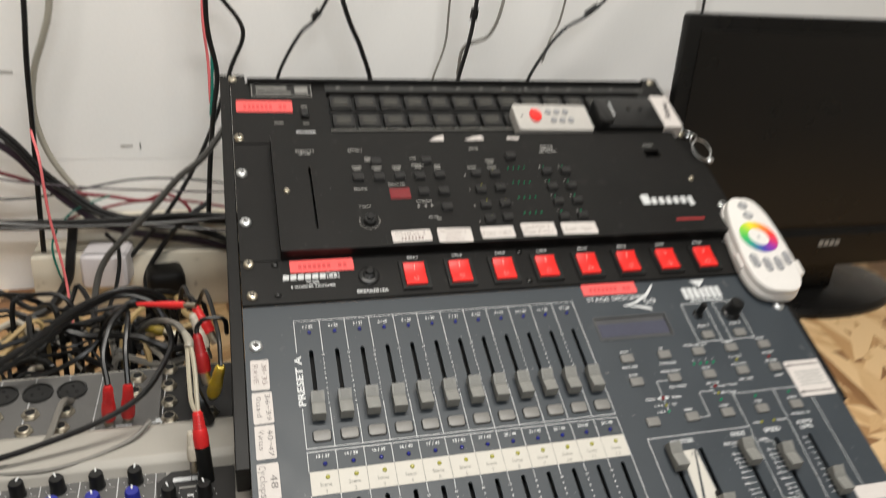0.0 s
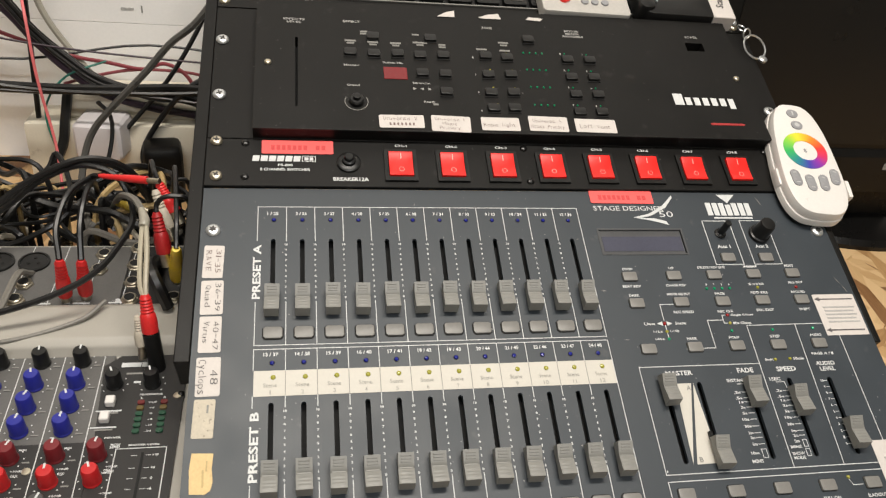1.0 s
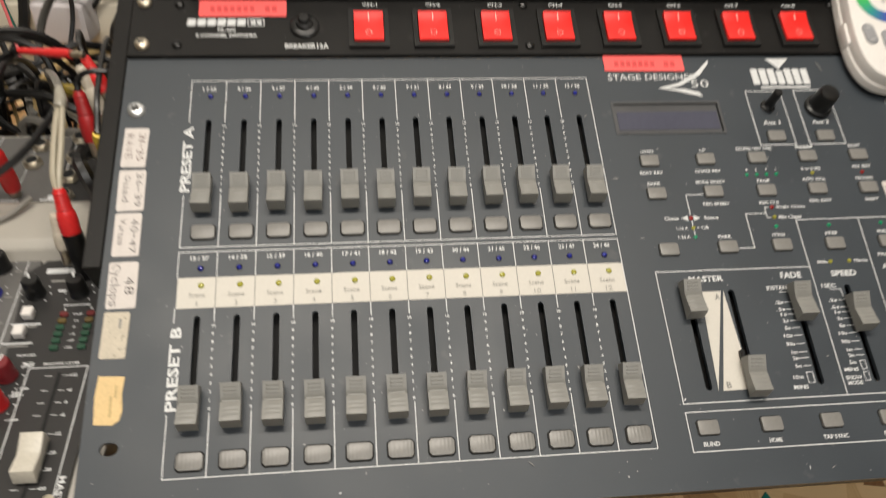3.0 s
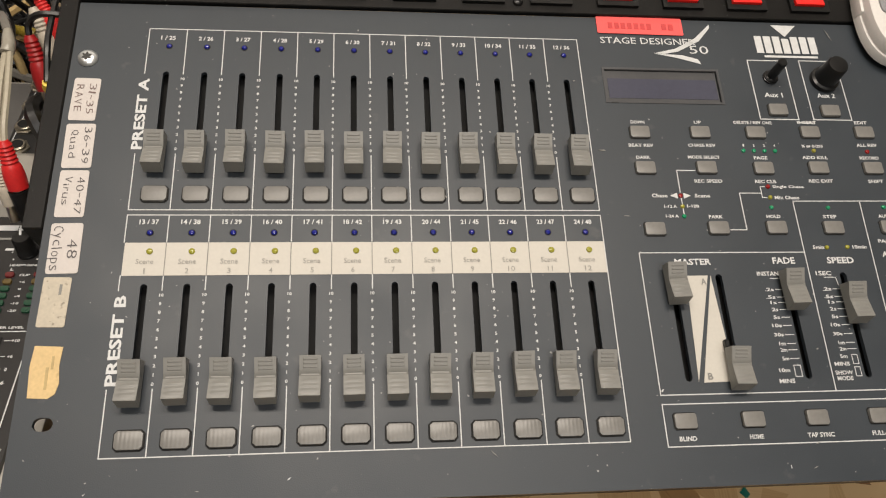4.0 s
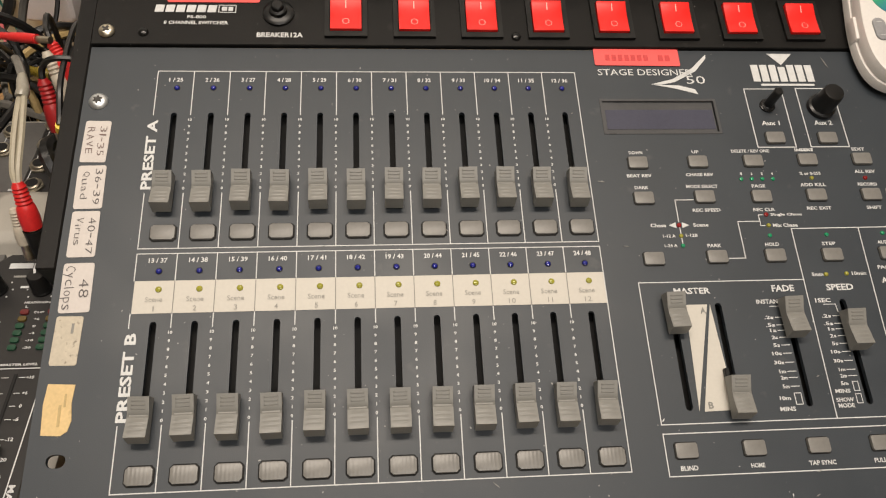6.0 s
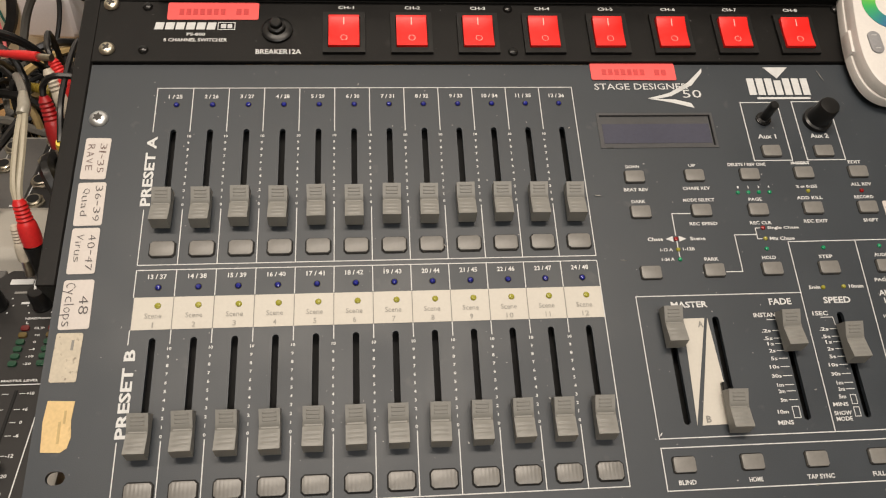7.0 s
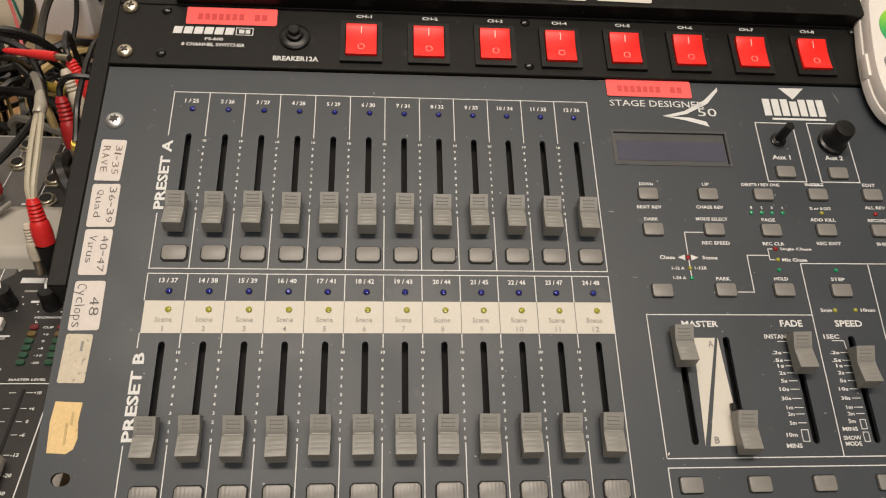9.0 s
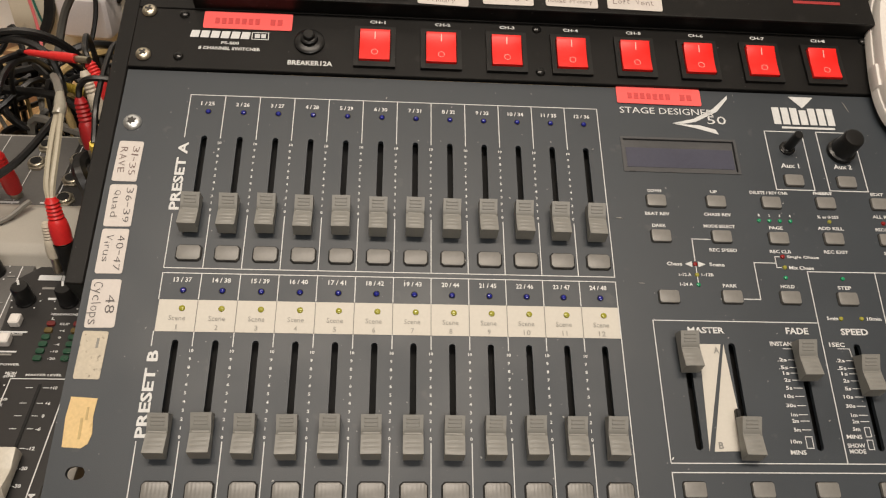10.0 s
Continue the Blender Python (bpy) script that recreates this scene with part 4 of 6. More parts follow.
for r in range(4):
    for k in range(4):
        part("indicator", GDOT, None, fx, at=(0.2450 + 0.0055 * k, 0.1720 - 0.0198 * r, FZ))
for k in range(7):
    x = 0.3690 + 0.0079 * k + (0.0024 if k else 0)
    hh = 0.0125 if k == 0 else 0.0085
    part("logo_bar", box(x, x + (0.0085 if k == 0 else 0.0052), 0.1180 - (0.003 if k == 6 else 0), 0.1180 + hh, FZ, FZ + 0.0003), PRINT, fx)
part("logo_bar", box(0.3950, 0.4255, 0.0962, 0.0984, FZ, FZ + 0.0003), RED_PRINT, fx, "dull red print")


# ---- button panel at the top of the rack ----
tp = thing("button_panel", RACK, "black two-unit rack panel with rows of dark square buttons", "button panel")
part("faceplate", plate(-0.0083, 0.4708, 0.2240, 0.3160, -0.001, 0.0030, [(0.0850, 0.4380, 0.2420, 0.3000)]), BLACK, tp)
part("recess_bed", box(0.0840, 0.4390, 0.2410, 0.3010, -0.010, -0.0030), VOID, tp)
part("top_edge", box(0.0080, 0.4500, 0.3125, 0.3165, 0.0005, 0.0090, 0.001), BLACK, tp)
PUSH = mesh("square_button", prism(rounded(0.0215, 0.0200, 0.002, 2), -0.0030, 0.0032, 0.0006), BLACK_GLOSS)
LENS = mesh("button_lens", prism(rounded(0.0140, 0.0110, 0.0012, 2), 0.0032, 0.0036), mat("smoked_lens", (0.030, 0.029, 0.024), 0.25))
for r, y in enumerate((0.2568, 0.2849)):
    for k in range(13):
        x = 0.0985 + 0.0258 * k
        btn = part("square_button", PUSH, None, tp, at=(x, y, 0))
        part("button_lens", LENS, None, btn, "smoky square lens")
        if r:
            part("printed_bar", TAG[0.004], None, tp, at=(x, 0.3070, 0.0035))
# Thin pale grey line along the lower edge of the button recess.
part("lower_trim", box(0.0840, 0.4385, 0.2405, 0.2418, 0.0028, 0.0042), mat("pale_grey_edge", (0.20, 0.195, 0.18), 0.4), tp)
part("label_strip", box(0.0850, 0.4480, 0.3020, 0.3115, 0.0029, 0.0036), mat("dull_grey_strip", (0.032, 0.032, 0.031), 0.3), tp, "dull grey marking strip")
part("divider", box(0.0850, 0.4380, 0.2700, 0.2718, 0.0010, 0.0034), BLACK_GLOSS, tp)
part("rating_plate", box(0.0112, 0.0709, 0.2930, 0.3110, 0.003, 0.0036), GREY_PRINT, tp, "small grey maker's plate")
part("rating_plate_face", box(0.0122, 0.0699, 0.2940, 0.3100, 0.0036, 0.0039), BLACK_GLOSS, tp)
part("printed_bar", box(0.016, 0.046, 0.3030, 0.3070, 0.0039, 0.0041), GREY_PRINT, tp)
part("printed_bar", box(0.016, 0.050, 0.2965, 0.2990, 0.0039, 0.0041), GREY_PRINT, tp)
part("printed_bar", box(0.054, 0.067, 0.2970, 0.3075, 0.0039, 0.0041), GREY_PRINT, tp)
letters("POWER", 0.0602, 0.2389, 0.0190, 0.0034, tp, z=0.0034)
part("toggle", box(0.0570, 0.0650, 0.2600, 0.2720, 0.0030, 0.0072, 0.001), BLACK_GLOSS, tp)
part("printed_bar", TAG[0.006], None, tp, at=(0.0610, 0.2775, 0.0030))
part("printed_bar", TAG[0.006], None, tp, at=(0.0610, 0.2520, 0.0030))
part("printed_bar", TAG[0.009], None, tp, at=(0.0350, 0.2530, 0.0030))
for k, x in enumerate((0.192, 0.224, 0.268)):
    single("paper_tab", box(0, 0.016 - 0.003 * (k == 2), 0, 0.0060, 0, 0.0003), PAPER, RACK @ pose(x, 0.2265, 0.0035, 0, 0, (4, -3, 6)[k]), "torn white paper tab stuck under the buttons", "paper label", "paper tabs")


# ---- stuck-on labels ----
HAND = random.Random(17)
THIN = {"i": 0.18, "l": 0.12, "1": 0.20, "I": 0.14, "t": 0.55, "r": 0.55, "f": 0.6, "m": 1.0, "M": 1.0, "-": 0.55, "/": 0.5}


def handwriting(body, tx, ty, tw, height, parent, ink, turn):
    """Words written by hand: every letter a little turned, shifted and of its own size."""
    adv = [max(THIN.get(c, 0.78), 0.35) + 0.22 for c in body]
    step = tw / sum(adv)
    ax, ay = math.cos(radians(turn)), math.sin(radians(turn))
    at = -tw / 2
    for c, a in zip(body, adv):
        mid = at + step * a / 2
        at += step * a
        if c == " ":
            continue
        low = c in "aceimnorsuvwx"
        h = height * (0.12 if c == "-" else 0.68 if low else 0.95 if c in "gpqy" else 1.0) * HAND.uniform(0.92, 1.1)
        up = (0.0 if c == "-" else -0.16 * height if low else -0.30 * height if c in "gpqy" else 0.0) + HAND.uniform(-0.06, 0.06) * height
        w = step * THIN.get(c, 0.78) * HAND.uniform(0.9, 1.08)
        letters(c, tx + ax * mid - ay * up, ty + ay * mid + ax * up, w, h, parent, ink, 0.0005, turn + HAND.uniform(-7, 7), name="handwriting", bold=-0.012)


def sticker(name, x0, x1, y0, y1, z, material, label, category, text=(), ink=None, turn=0.0, group="", skew=0.0, height=0.0034):
    cx, cy, w, h = (x0 + x1) / 2, (y0 + y1) / 2, x1 - x0, y1 - y0
    t = thing(name, RACK @ pose(cx, cy, z, 0, 0, skew), label, category, group)
    outline = rounded(w, h, min(w, h) * (0.02 if name == "notice" else 0.08), 2)
    if material is PAPER_YELLOW:
        outline = [(w * 0.5, h * 0.46), (-w * 0.42, h * 0.5), (-w * 0.5, h * 0.1), (-w * 0.46, -h * 0.47), (w * 0.18, -h * 0.5), (w * 0.40, -h * 0.42), (w * 0.5, -h * 0.22), (w * 0.44, h * 0.1)]
    part("paper", prism(outline, 0.0, 0.0003), material, t)
    for body, tx, ty, tw in text:
        handwriting(body, tx, ty, tw, height, t, ink or INK, turn)
    return t


def bars(t, rows, z, material, name="printed_bar"):
    for x, y, w, h in rows:
        part(name, box(x - w / 2, x + w / 2, y - h / 2, y + h / 2, z, z + 0.0002), material, t)


# torn corners of old labels left along the controller's upper edge
for x, y, shape in ((0.1745, 0.2118, [(0, 0), (0.0156, 0.0002), (0.0160, 0.0082), (0.0085, 0.0060)]), (0.2109, 0.2120, [(0, 0.0012), (0.0040, 0), (0.0205, 0.0002), (0.0186, 0.0070), (0.0090, 0.0052)]), (0.2538, 0.2122, [(0, 0.0010), (0.0128, 0), (0.0160, 0.0034), (0.0030, 0.0044)])):
    single("paper_scrap", prism(shape, 0, 0.0003), PAPER, RACK @ pose(x, y, FZ + 0.0003), "torn white corner of an old paper label", "paper scrap", "torn paper scraps")

G = "side labels"
sticker("paper_label", -0.0050, 0.0082, -0.0378, -0.0124, 0, PAPER, "white handwritten label reading 31-35 RAVE", "label", [("31-35", 0.0030, 0.0002, 0.019), ("RAVE", -0.0030, 0.0005, 0.017)], INK_RED, -90, G, -1)
sticker("paper_label", -0.0050, 0.0092, -0.0650, -0.0398, 0, PAPER, "white handwritten label reading 36-39 Quad", "label", [("36-39", 0.0036, 0.0002, 0.022), ("Quad", -0.0026, 0.001, 0.017)], INK, -90, G, 1)
sticker("paper_label", -0.0045, 0.0092, -0.0918, -0.0664, 0, PAPER, "white handwritten label reading 40-47 Virus", "label", [("40-47", 0.0036, -0.001, 0.021), ("Virus", -0.0026, 0.0015, 0.016)], INK, -90, G, 0.5)
sticker("paper_label", -0.0045, 0.0101, -0.1208, -0.0950, 0, PAPER, "white handwritten label reading 48 Cyclops", "label", [("48", 0.0034, -0.0005, 0.0108), ("Cyclops", -0.0034, 0.000, 0.0235)], INK, -90, G, 1, 0.0046)
t = sticker("paper_label", -0.0045, 0.0080, -0.1468, -0.1226, 0, PAPER_DIRTY, "grubby blank white label on the desk's edge", "label", group=G, skew=-1)
bars(t, [(0.002, 0.006, 0.0012, 0.005)], 0.0003, GREY_PRINT, "smudge")
t = sticker("masking_tape", -0.0043, 0.0090, -0.1795, -0.1552, 0, PAPER_YELLOW, "torn yellow masking tape with faint writing", "tape", group=G, skew=1.5)
bars(t, [(0.001, -0.003, 0.0012, 0.010), (0.003, 0.004, 0.001, 0.006)], 0.0003, mat("faint_pencil", (0.45, 0.34, 0.16), 0.7), "faint_writing")


def red_tape(x0, x1, y0, y1, z, skew=0.0):
    t = sticker("label_tape", x0, x1, y0, y1, z, TAPE_RED, "coral red owner's tape with faint dark lettering", "tape", group="red tapes", skew=skew)
    w = x1 - x0
    bars(t, [(-w * 0.12 + w * 0.075 * (k - 3), -(y1 - y0) * 0.05, w * 0.05, (y1 - y0) * 0.34) for k in range(7)] + [(w * 0.28 + w * 0.08 * k, -(y1 - y0) * 0.05, w * 0.055, (y1 - y0) * 0.34) for k in range(2)], 0.0003,
         mat("faint_red_ink", (0.56, 0.05, 0.05), 0.6) if "faint_red_ink" not in bpy.data.materials else bpy.data.materials["faint_red_ink"])


red_tape(0.2786, 0.3302, 0.0250, 0.0371, 0.0004, -0.5)
red_tape(0.0309, 0.0834, 0.0668, 0.0795, 0.0027, 0.3)
red_tape(-0.0042, 0.0498, 0.2694, 0.2858, 0.0032, -0.5)
for x0, x1, y0, y1, sk, rows in ((0.1181, 0.1529, 0.0846, 0.0975, 1, [("Universe 2", 0.027), ("", 0.02)]), (0.1585, 0.1893, 0.0818, 0.0978, -2, [("Universe 1", 0.024), ("Magic", 0.012), ("Primary", 0.017)]), (0.1980, 0.2290, 0.0841, 0.0975, 0, [("Rope light", 0.026)]),
                                 (0.2367, 0.2690, 0.0845, 0.1000, -1, [("Universe 3", 0.024), ("House Primary", 0.028)]), (0.2751, 0.3095, 0.0845, 0.0985, -1, [("Loft Vent", 0.026)])):
    gap = 0.0058 if len(rows) < 3 else 0.0044
    txt = [(b, -0.001, (gap * (len(rows) - 1) / 2 - gap * k) if len(rows) > 1 else -0.001, w) for k, (b, w) in enumerate(rows) if b]
    note = sticker("paper_label", x0, x1, y0, y1, FZ + 0.0003, PAPER, "white handwritten label reading " + " ".join(b for b, _ in rows if b), "label", txt, INK_RED, 0, "controller labels", sk, 0.0036 if len(rows) < 3 else 0.0030)
    if not rows[-1][0]:
        bars(note, [(-0.009 + 0.0030 * k, -0.0028, 0.0014, 0.0024) for k in range(7)], 0.0004, INK_RED, "scrawl")
for x0, x1, y0, y1, rows, lab in ((0.4345, 0.4690, -0.0918, -0.0580, 5, "white printed notice with two black arrows"), (0.4340, 0.4690, -0.2060, -0.1700, 5, "white printed notice with a black arrow")):
    t = sticker("notice", x0, x1, y0, y1, 0, PAPER, lab, "label", group="printed notices")
    bars(t, [(0.001 - 0.0008 * (k % 2), 0.0060 - 0.0030 * k, 0.026 - 0.002 * (k % 2), 0.0012) for k in range(rows)], 0.0003, FAINT)
    for yy in ((0.0128, -0.0128) if y0 > -0.1 else (-0.0130,)):
        part("arrow", prism([(-0.0165, yy), (-0.0125, yy + 0.0018), (-0.0125, yy + 0.0005), (0.0150, yy + 0.0005), (0.0150, yy - 0.0005), (-0.0125, yy - 0.0005), (-0.0125, yy - 0.0018)], 0.0003, 0.0005), INK, t, "black arrow")

for x0, y0, x1, y1 in ((0.4191, 0.0323, 0.4222, 0.0241), (0.4593, -0.0432, 0.4625, -0.0490), (0.4632, -0.0505, 0.4657, -0.0568)):
    ln = math.hypot(x1 - x0, y1 - y0)
    single("paint_scratch", prism([(0, 0), (ln * 0.4, 0.00045), (ln, 0.0001), (ln * 0.7, -0.0003), (ln * 0.3, -0.0001)], 0, 0.00012), GREY_PRINT, RACK @ pose(x0, y0, 0.0003, 0, 0, math.degrees(math.atan2(y1 - y0, x1 - x0))), "fine pale scratch in the slate grey paint", "scratch", "paint scratches")
rnd = random.Random(31)
for k in range(16):
    x, y, a = rnd.uniform(0.02, 0.46), rnd.choice((rnd.uniform(-0.222, -0.209), rnd.uniform(-0.205, 0.03))), rnd.uniform(0, math.pi)
    ln, wd = rnd.uniform(0.0006, 0.0022), rnd.uniform(0.0002, 0.0004)
    single("dust_fleck", prism([(ln, 0), (0.2 * ln, wd), (-ln, 0.3 * wd), (-0.3 * ln, -wd)], 0, 0.00012), GREY_PRINT if k % 3 else PRINT, RACK @ pose(x, y, 0.0003, 0, 0, math.degrees(a)), "tiny pale dust fleck on the lighting desk", "dust", "dust flecks")
for k in range(14):
    x, y = rnd.uniform(0.12, 0.47), rnd.uniform(-0.235, -0.175)
    pts = [(rnd.uniform(0.6, 1.0) * rnd.uniform(0.002, 0.007) * math.cos(a), rnd.uniform(0.4, 1.0) * 0.003 * math.sin(a)) for a in (i * math.pi / 4 for i in range(8))]
    single("paint_fleck", prism(pts, 0, 0.0003), (TAN_RUBBER, WHITE_RUBBER, GREEN_WIRE, KNOB_GREY)[k % 4], pose(x, y, TABLE + 0.0002, 0, 0, rnd.uniform(0, 180)), "dried paint fleck on the worktop edge", "paint fleck", "paint flecks")


# ---- handheld colour remote ----
def egg(w0, w1, l, k=28, grow=0.0):
    """A long rounded outline, wider at its lower end."""
    out = []
    for i in range(k * 2):
        a = 2 * math.pi * i / (2 * k)
        s, c = math.sin(a), math.cos(a)
        y = (abs(s) ** 0.72) * (1 if s > 0 else -1) * (l / 2 + grow)
        f = (y / l + 0.5)
        w = (w0 + (w1 - w0) * f) / 2 + grow
        out.append(((abs(c) ** 0.62) * (1 if c > 0 else -1) * w, y))
    return out


REM = (0.4670, 0.0605, -6.0)
rem = thing("colour_remote", RACK @ pose(REM[0], REM[1], 0.0045, 0, 0, REM[2]), "white egg-shaped remote with a rainbow ring on the rack edge", "remote control")


def on_remote(x, y):
    """A place on the sloping panel in the remote's own frame."""
    v = Matrix.Rotation(radians(-REM[2]), 2) @ Vector((x - REM[0], y - REM[1]))
    return v.x, v.y


part("base_shell", prism(egg(0.0600, 0.045, 0.118, grow=0.0008), 0.0, 0.0060, 0.0020), WHITE_PLASTIC, rem)
part("top_shell", prism(egg(0.0590, 0.044, 0.117), 0.0062, 0.0145, 0.0040), WHITE_PLASTIC, rem)
for x, y in ((0.4388, 0.0440), (0.4966, 0.0320)):
    u, v = on_remote(x, y)
    part("side_tab", box(u - 0.0020, u + 0.0020, v - 0.0085, v + 0.0085, 0.001, 0.0090, 0.0016, segs=2), WHITE_PLASTIC, rem)
b = bmesh.new()
for k in range(48):
    a0, a1 = 2 * math.pi * k / 48, 2 * math.pi * (k + 1) / 48
    b.faces.new([b.verts.new((r * math.cos(a), r * math.sin(a), 0.0)) for r, a in ((0.0103, a0), (0.0189, a0), (0.0189, a1), (0.0103, a1))])
bmesh.ops.remove_doubles(b, verts=b.verts[:], dist=1e-6)
bmesh.ops.solidify(b, geom=b.faces[:], thickness=0.0003)
u, v = on_remote(0.4669, 0.0663)
ring = part("colour_ring", b, RING, rem, "rainbow touch ring", at=(u, v, 0.0149), turn=pose(0, 0, 0, 0, 0, 8))
letters("S", u, v, 0.0030, 0.0040, rem, PAD_GREY, 0.0148, name="ring_mark")
PAD_MARK = mat("pale_button_mark", (0.50, 0.50, 0.50), 0.5)
for x, y in ((0.4699, 0.1066), (0.4694, 0.0937)):
    u, v = on_remote(x, y)
    btn = part("round_button", prism(rounded(0.0100, 0.0088, 0.0042, 4), 0.0144, 0.0155, 0.0004), PAD_GREY, rem, at=(u, v, 0))
    part("button_mark", box(-0.0006, 0.0006, -0.0020, 0.0020, 0.0154, 0.0157) if y > 0.1 else lathe([(0.0022, 0.0154), (0.0022, 0.0157)], 12), PAD_MARK, btn)
for x, y, a in ((0.4478, 0.0380, 6), (0.4590, 0.0329, 3), (0.4706, 0.0330, -2), (0.4826, 0.0388, -5)):
    u, v = on_remote(x, y)
    btn = part("oval_button", prism(rounded(0.0078, 0.0160, 0.0037, 4), 0.0144, 0.0156, 0.0004), PAD_GREY, rem, at=(u, v, 0), turn=pose(0, 0, 0, 0, 0, a))
    for dy in (-0.0048, 0.0048):
        part("button_mark", box(-0.0016, 0.0016, dy - 0.0003, dy + 0.0003, 0.0154, 0.0158), PAD_MARK, btn)

# ---- small remotes on the button panel ----
fob = thing("key_fob_remote", RACK @ pose(0.3140, 0.2440, 0.0046, 0, 0, -1.5), "silver grey remote with one red and six dark buttons", "remote control")
part("shell", prism(rounded(0.083, 0.040, 0.004, 3), 0, 0.0125, 0.002), SILVER_PAINT, fob)
part("red_button", prism([(0.0075 * math.cos(a) * (0.85 + 0.15 * math.cos(a)), 0.0095 * math.sin(a)) for a in (k * math.pi / 10 for k in range(20))], 0.0125, 0.0150, 0.0008), SWITCH_RED, fob, "round red button", at=(-0.0205, 0.0005, 0))
for r in range(2):
    for k in range(3):
        part("dark_button", lathe([(0.0036, 0.0125), (0.0034, 0.0140), (0.0022, 0.0144)], 14, -0.004 + 0.0095 * k + 0.003 * (1 - r), -0.0060 + 0.0130 * r), PAD_GREY, fob)
part("tiny_lens", lathe([(0.0012, 0.0125), (0.0010, 0.0130)], 8, -0.034, 0.001), INK, fob)

blk = thing("scanner_remote", RACK @ pose(0.4118, 0.2500, 0.0046, 0, 0, -1), "black rounded remote with a white label reading Scanner", "remote control")
part("shell", prism(rounded(0.092, 0.050, 0.012, 5), 0, 0.0150, 0.004), BLACK_GLOSS, blk)
part("end_cap", prism(rounded(0.016, 0.040, 0.007, 4), 0.001, 0.0190, 0.004), BLACK_GLOSS, blk, at=(-0.040, -0.002, 0))
part("silver_trim", box(-0.0305, -0.0280, -0.010, 0.012, 0.0148, 0.0168, 0.0006), STEEL, blk)
part("label", box(0.0240, 0.0455, -0.0258, 0.0258, -0.0003, 0.0155, 0.0006), PAPER, blk, "white paper wrap label")
letters("Scanner", 0.0350, 0.001, 0.028, 0.0075, blk, INK, 0.0158, 80, name="handwriting")
for x in (-0.008, 0.006):
    part("button", lathe([(0.0030, 0.0150), (0.0028, 0.0160)], 12, x, 0.004), BLACK_GLOSS, blk)

keys = thing("key_ring", RACK @ pose(0.4745, 0.2010, 0.0030), "small steel split ring with a clip hanging at the rack edge", "key ring")


def loop(r, wire, cx, cy, cz, tilt, n=24):
    m = pose(cx, cy, cz, *tilt)
    return sweep([m @ Vector((r * math.cos(2 * math.pi * k / n), r * math.sin(2 * math.pi * k / n), 0)) for k in range(n + 1)], wire, 6, smooth=False)


part("split_ring", loop(0.0120, 0.0009, 0, 0, 0.004, (18, 10, 0)), STEEL, keys)
part("link", loop(0.0045, 0.0008, -0.0040, 0.0150, 0.006, (50, 30, 0), 14), STEEL, keys)
part("link", loop(0.0040, 0.0008, -0.0070, 0.0225, 0.006, (-40, 50, 0), 14), STEEL, keys)
part("swivel", lathe([(0.0015, 0), (0.0028, 0.002), (0.0028, 0.006), (0.0012, 0.008)], 10), STEEL, keys, at=(-0.0100, 0.0290, 0.003), turn=pose(0, 0, 0, -70, 0, 20))
part("charm", lathe([(0.0020, 0), (0.0040, 0.001), (0.0040, 0.003), (0.0020, 0.004)], 12), STEEL, keys, at=(0.0035, -0.0150, 0.001))

# ---- monitor ----
MON_Y = 0.25
mon = thing("monitor", pose(0.742, MON_Y, TABLE), "black flat-screen monitor, switched off, on an oval foot", "monitor")
part("housing", box(-0.265, 0.265, 0.0, 0.014, 0.062, 0.382, 0.005, segs=2), MONITOR_BLACK, mon)
part("rear_shell", box(-0.19, 0.19, 0.0142, 0.050, 0.09, 0.33, 0.012, segs=2), MONITOR_BLACK, mon)
part("screen", box(-0.247, 0.247, -0.0015, 0.003, 0.125, 0.364), SCREEN, mon, "dark glossy screen")
part("lower_bezel", extrude_x([(-0.006, 0.070), (-0.006, 0.111), (-0.001, 0.119), (0.004, 0.119), (0.004, 0.068)], -0.262, 0.262, 0.001), MONITOR_BLACK, mon)
for k in range(4):
    part("logo_bar", box(-0.018 + 0.0085 * k, -0.0115 + 0.0085 * k, -0.0068, -0.0060, 0.096, 0.1035), GREY_PRINT, mon)
part("neck", box(-0.05, 0.05, 0.02, 0.055, 0.012, 0.12, 0.006), MONITOR_BLACK, mon)
fm = lathe([(0.150, 0.0), (0.152, 0.006), (0.146, 0.013), (0.11, 0.020), (0.05, 0.026)], 48)
for v in fm.verts:
    v.co.y = v.co.y * 0.62 + 0.06
    v.co.x += 0.02
part("foot", fm, MONITOR_BLACK, mon)

# ---- audio mixer ----
MIX = RACK @ pose(-0.020, -0.0903, -0.0613, -18.82, 0, 0)
mix = thing("audio_mixer", MIX, "light grey audio mixer with dark panels and coloured knobs", "audio mixer")
foot_z = lambda v: -(0.0603 + 0.125 * v) / 0.992 + 0.0005
part("chassis", extrude_x([(-0.175, -0.004), (0.036, -0.004), (0.040, 0.004), (0.046, 0.0075), (0.078, 0.0075), (0.084, 0.004), (0.0865, -0.004), (0.165, -0.004), (0.172, -0.012), (0.172, foot_z(0.172)), (-0.172, foot_z(-0.172))], -0.36, 0.0125, 0.0015), CHASSIS, mix)
part("main_panel", box(-0.345, -0.0500, -0.165, 0.0355, -0.0042, -0.0010, 0.0004), MIX_GREY, mix)
part("master_panel", prism([(-0.0497, -0.165), (0.0, -0.165), (0.0, 0.0345), (-0.0460, 0.0345), (-0.0560, 0.0250), (-0.0497, -0.05)], -0.0042, -0.0008), MIX_DARK, mix)
part("jack_panel", box(-0.345, -0.058, 0.0880, 0.1600, -0.0042, -0.0010, 0.0004), MIX_GREY, mix)
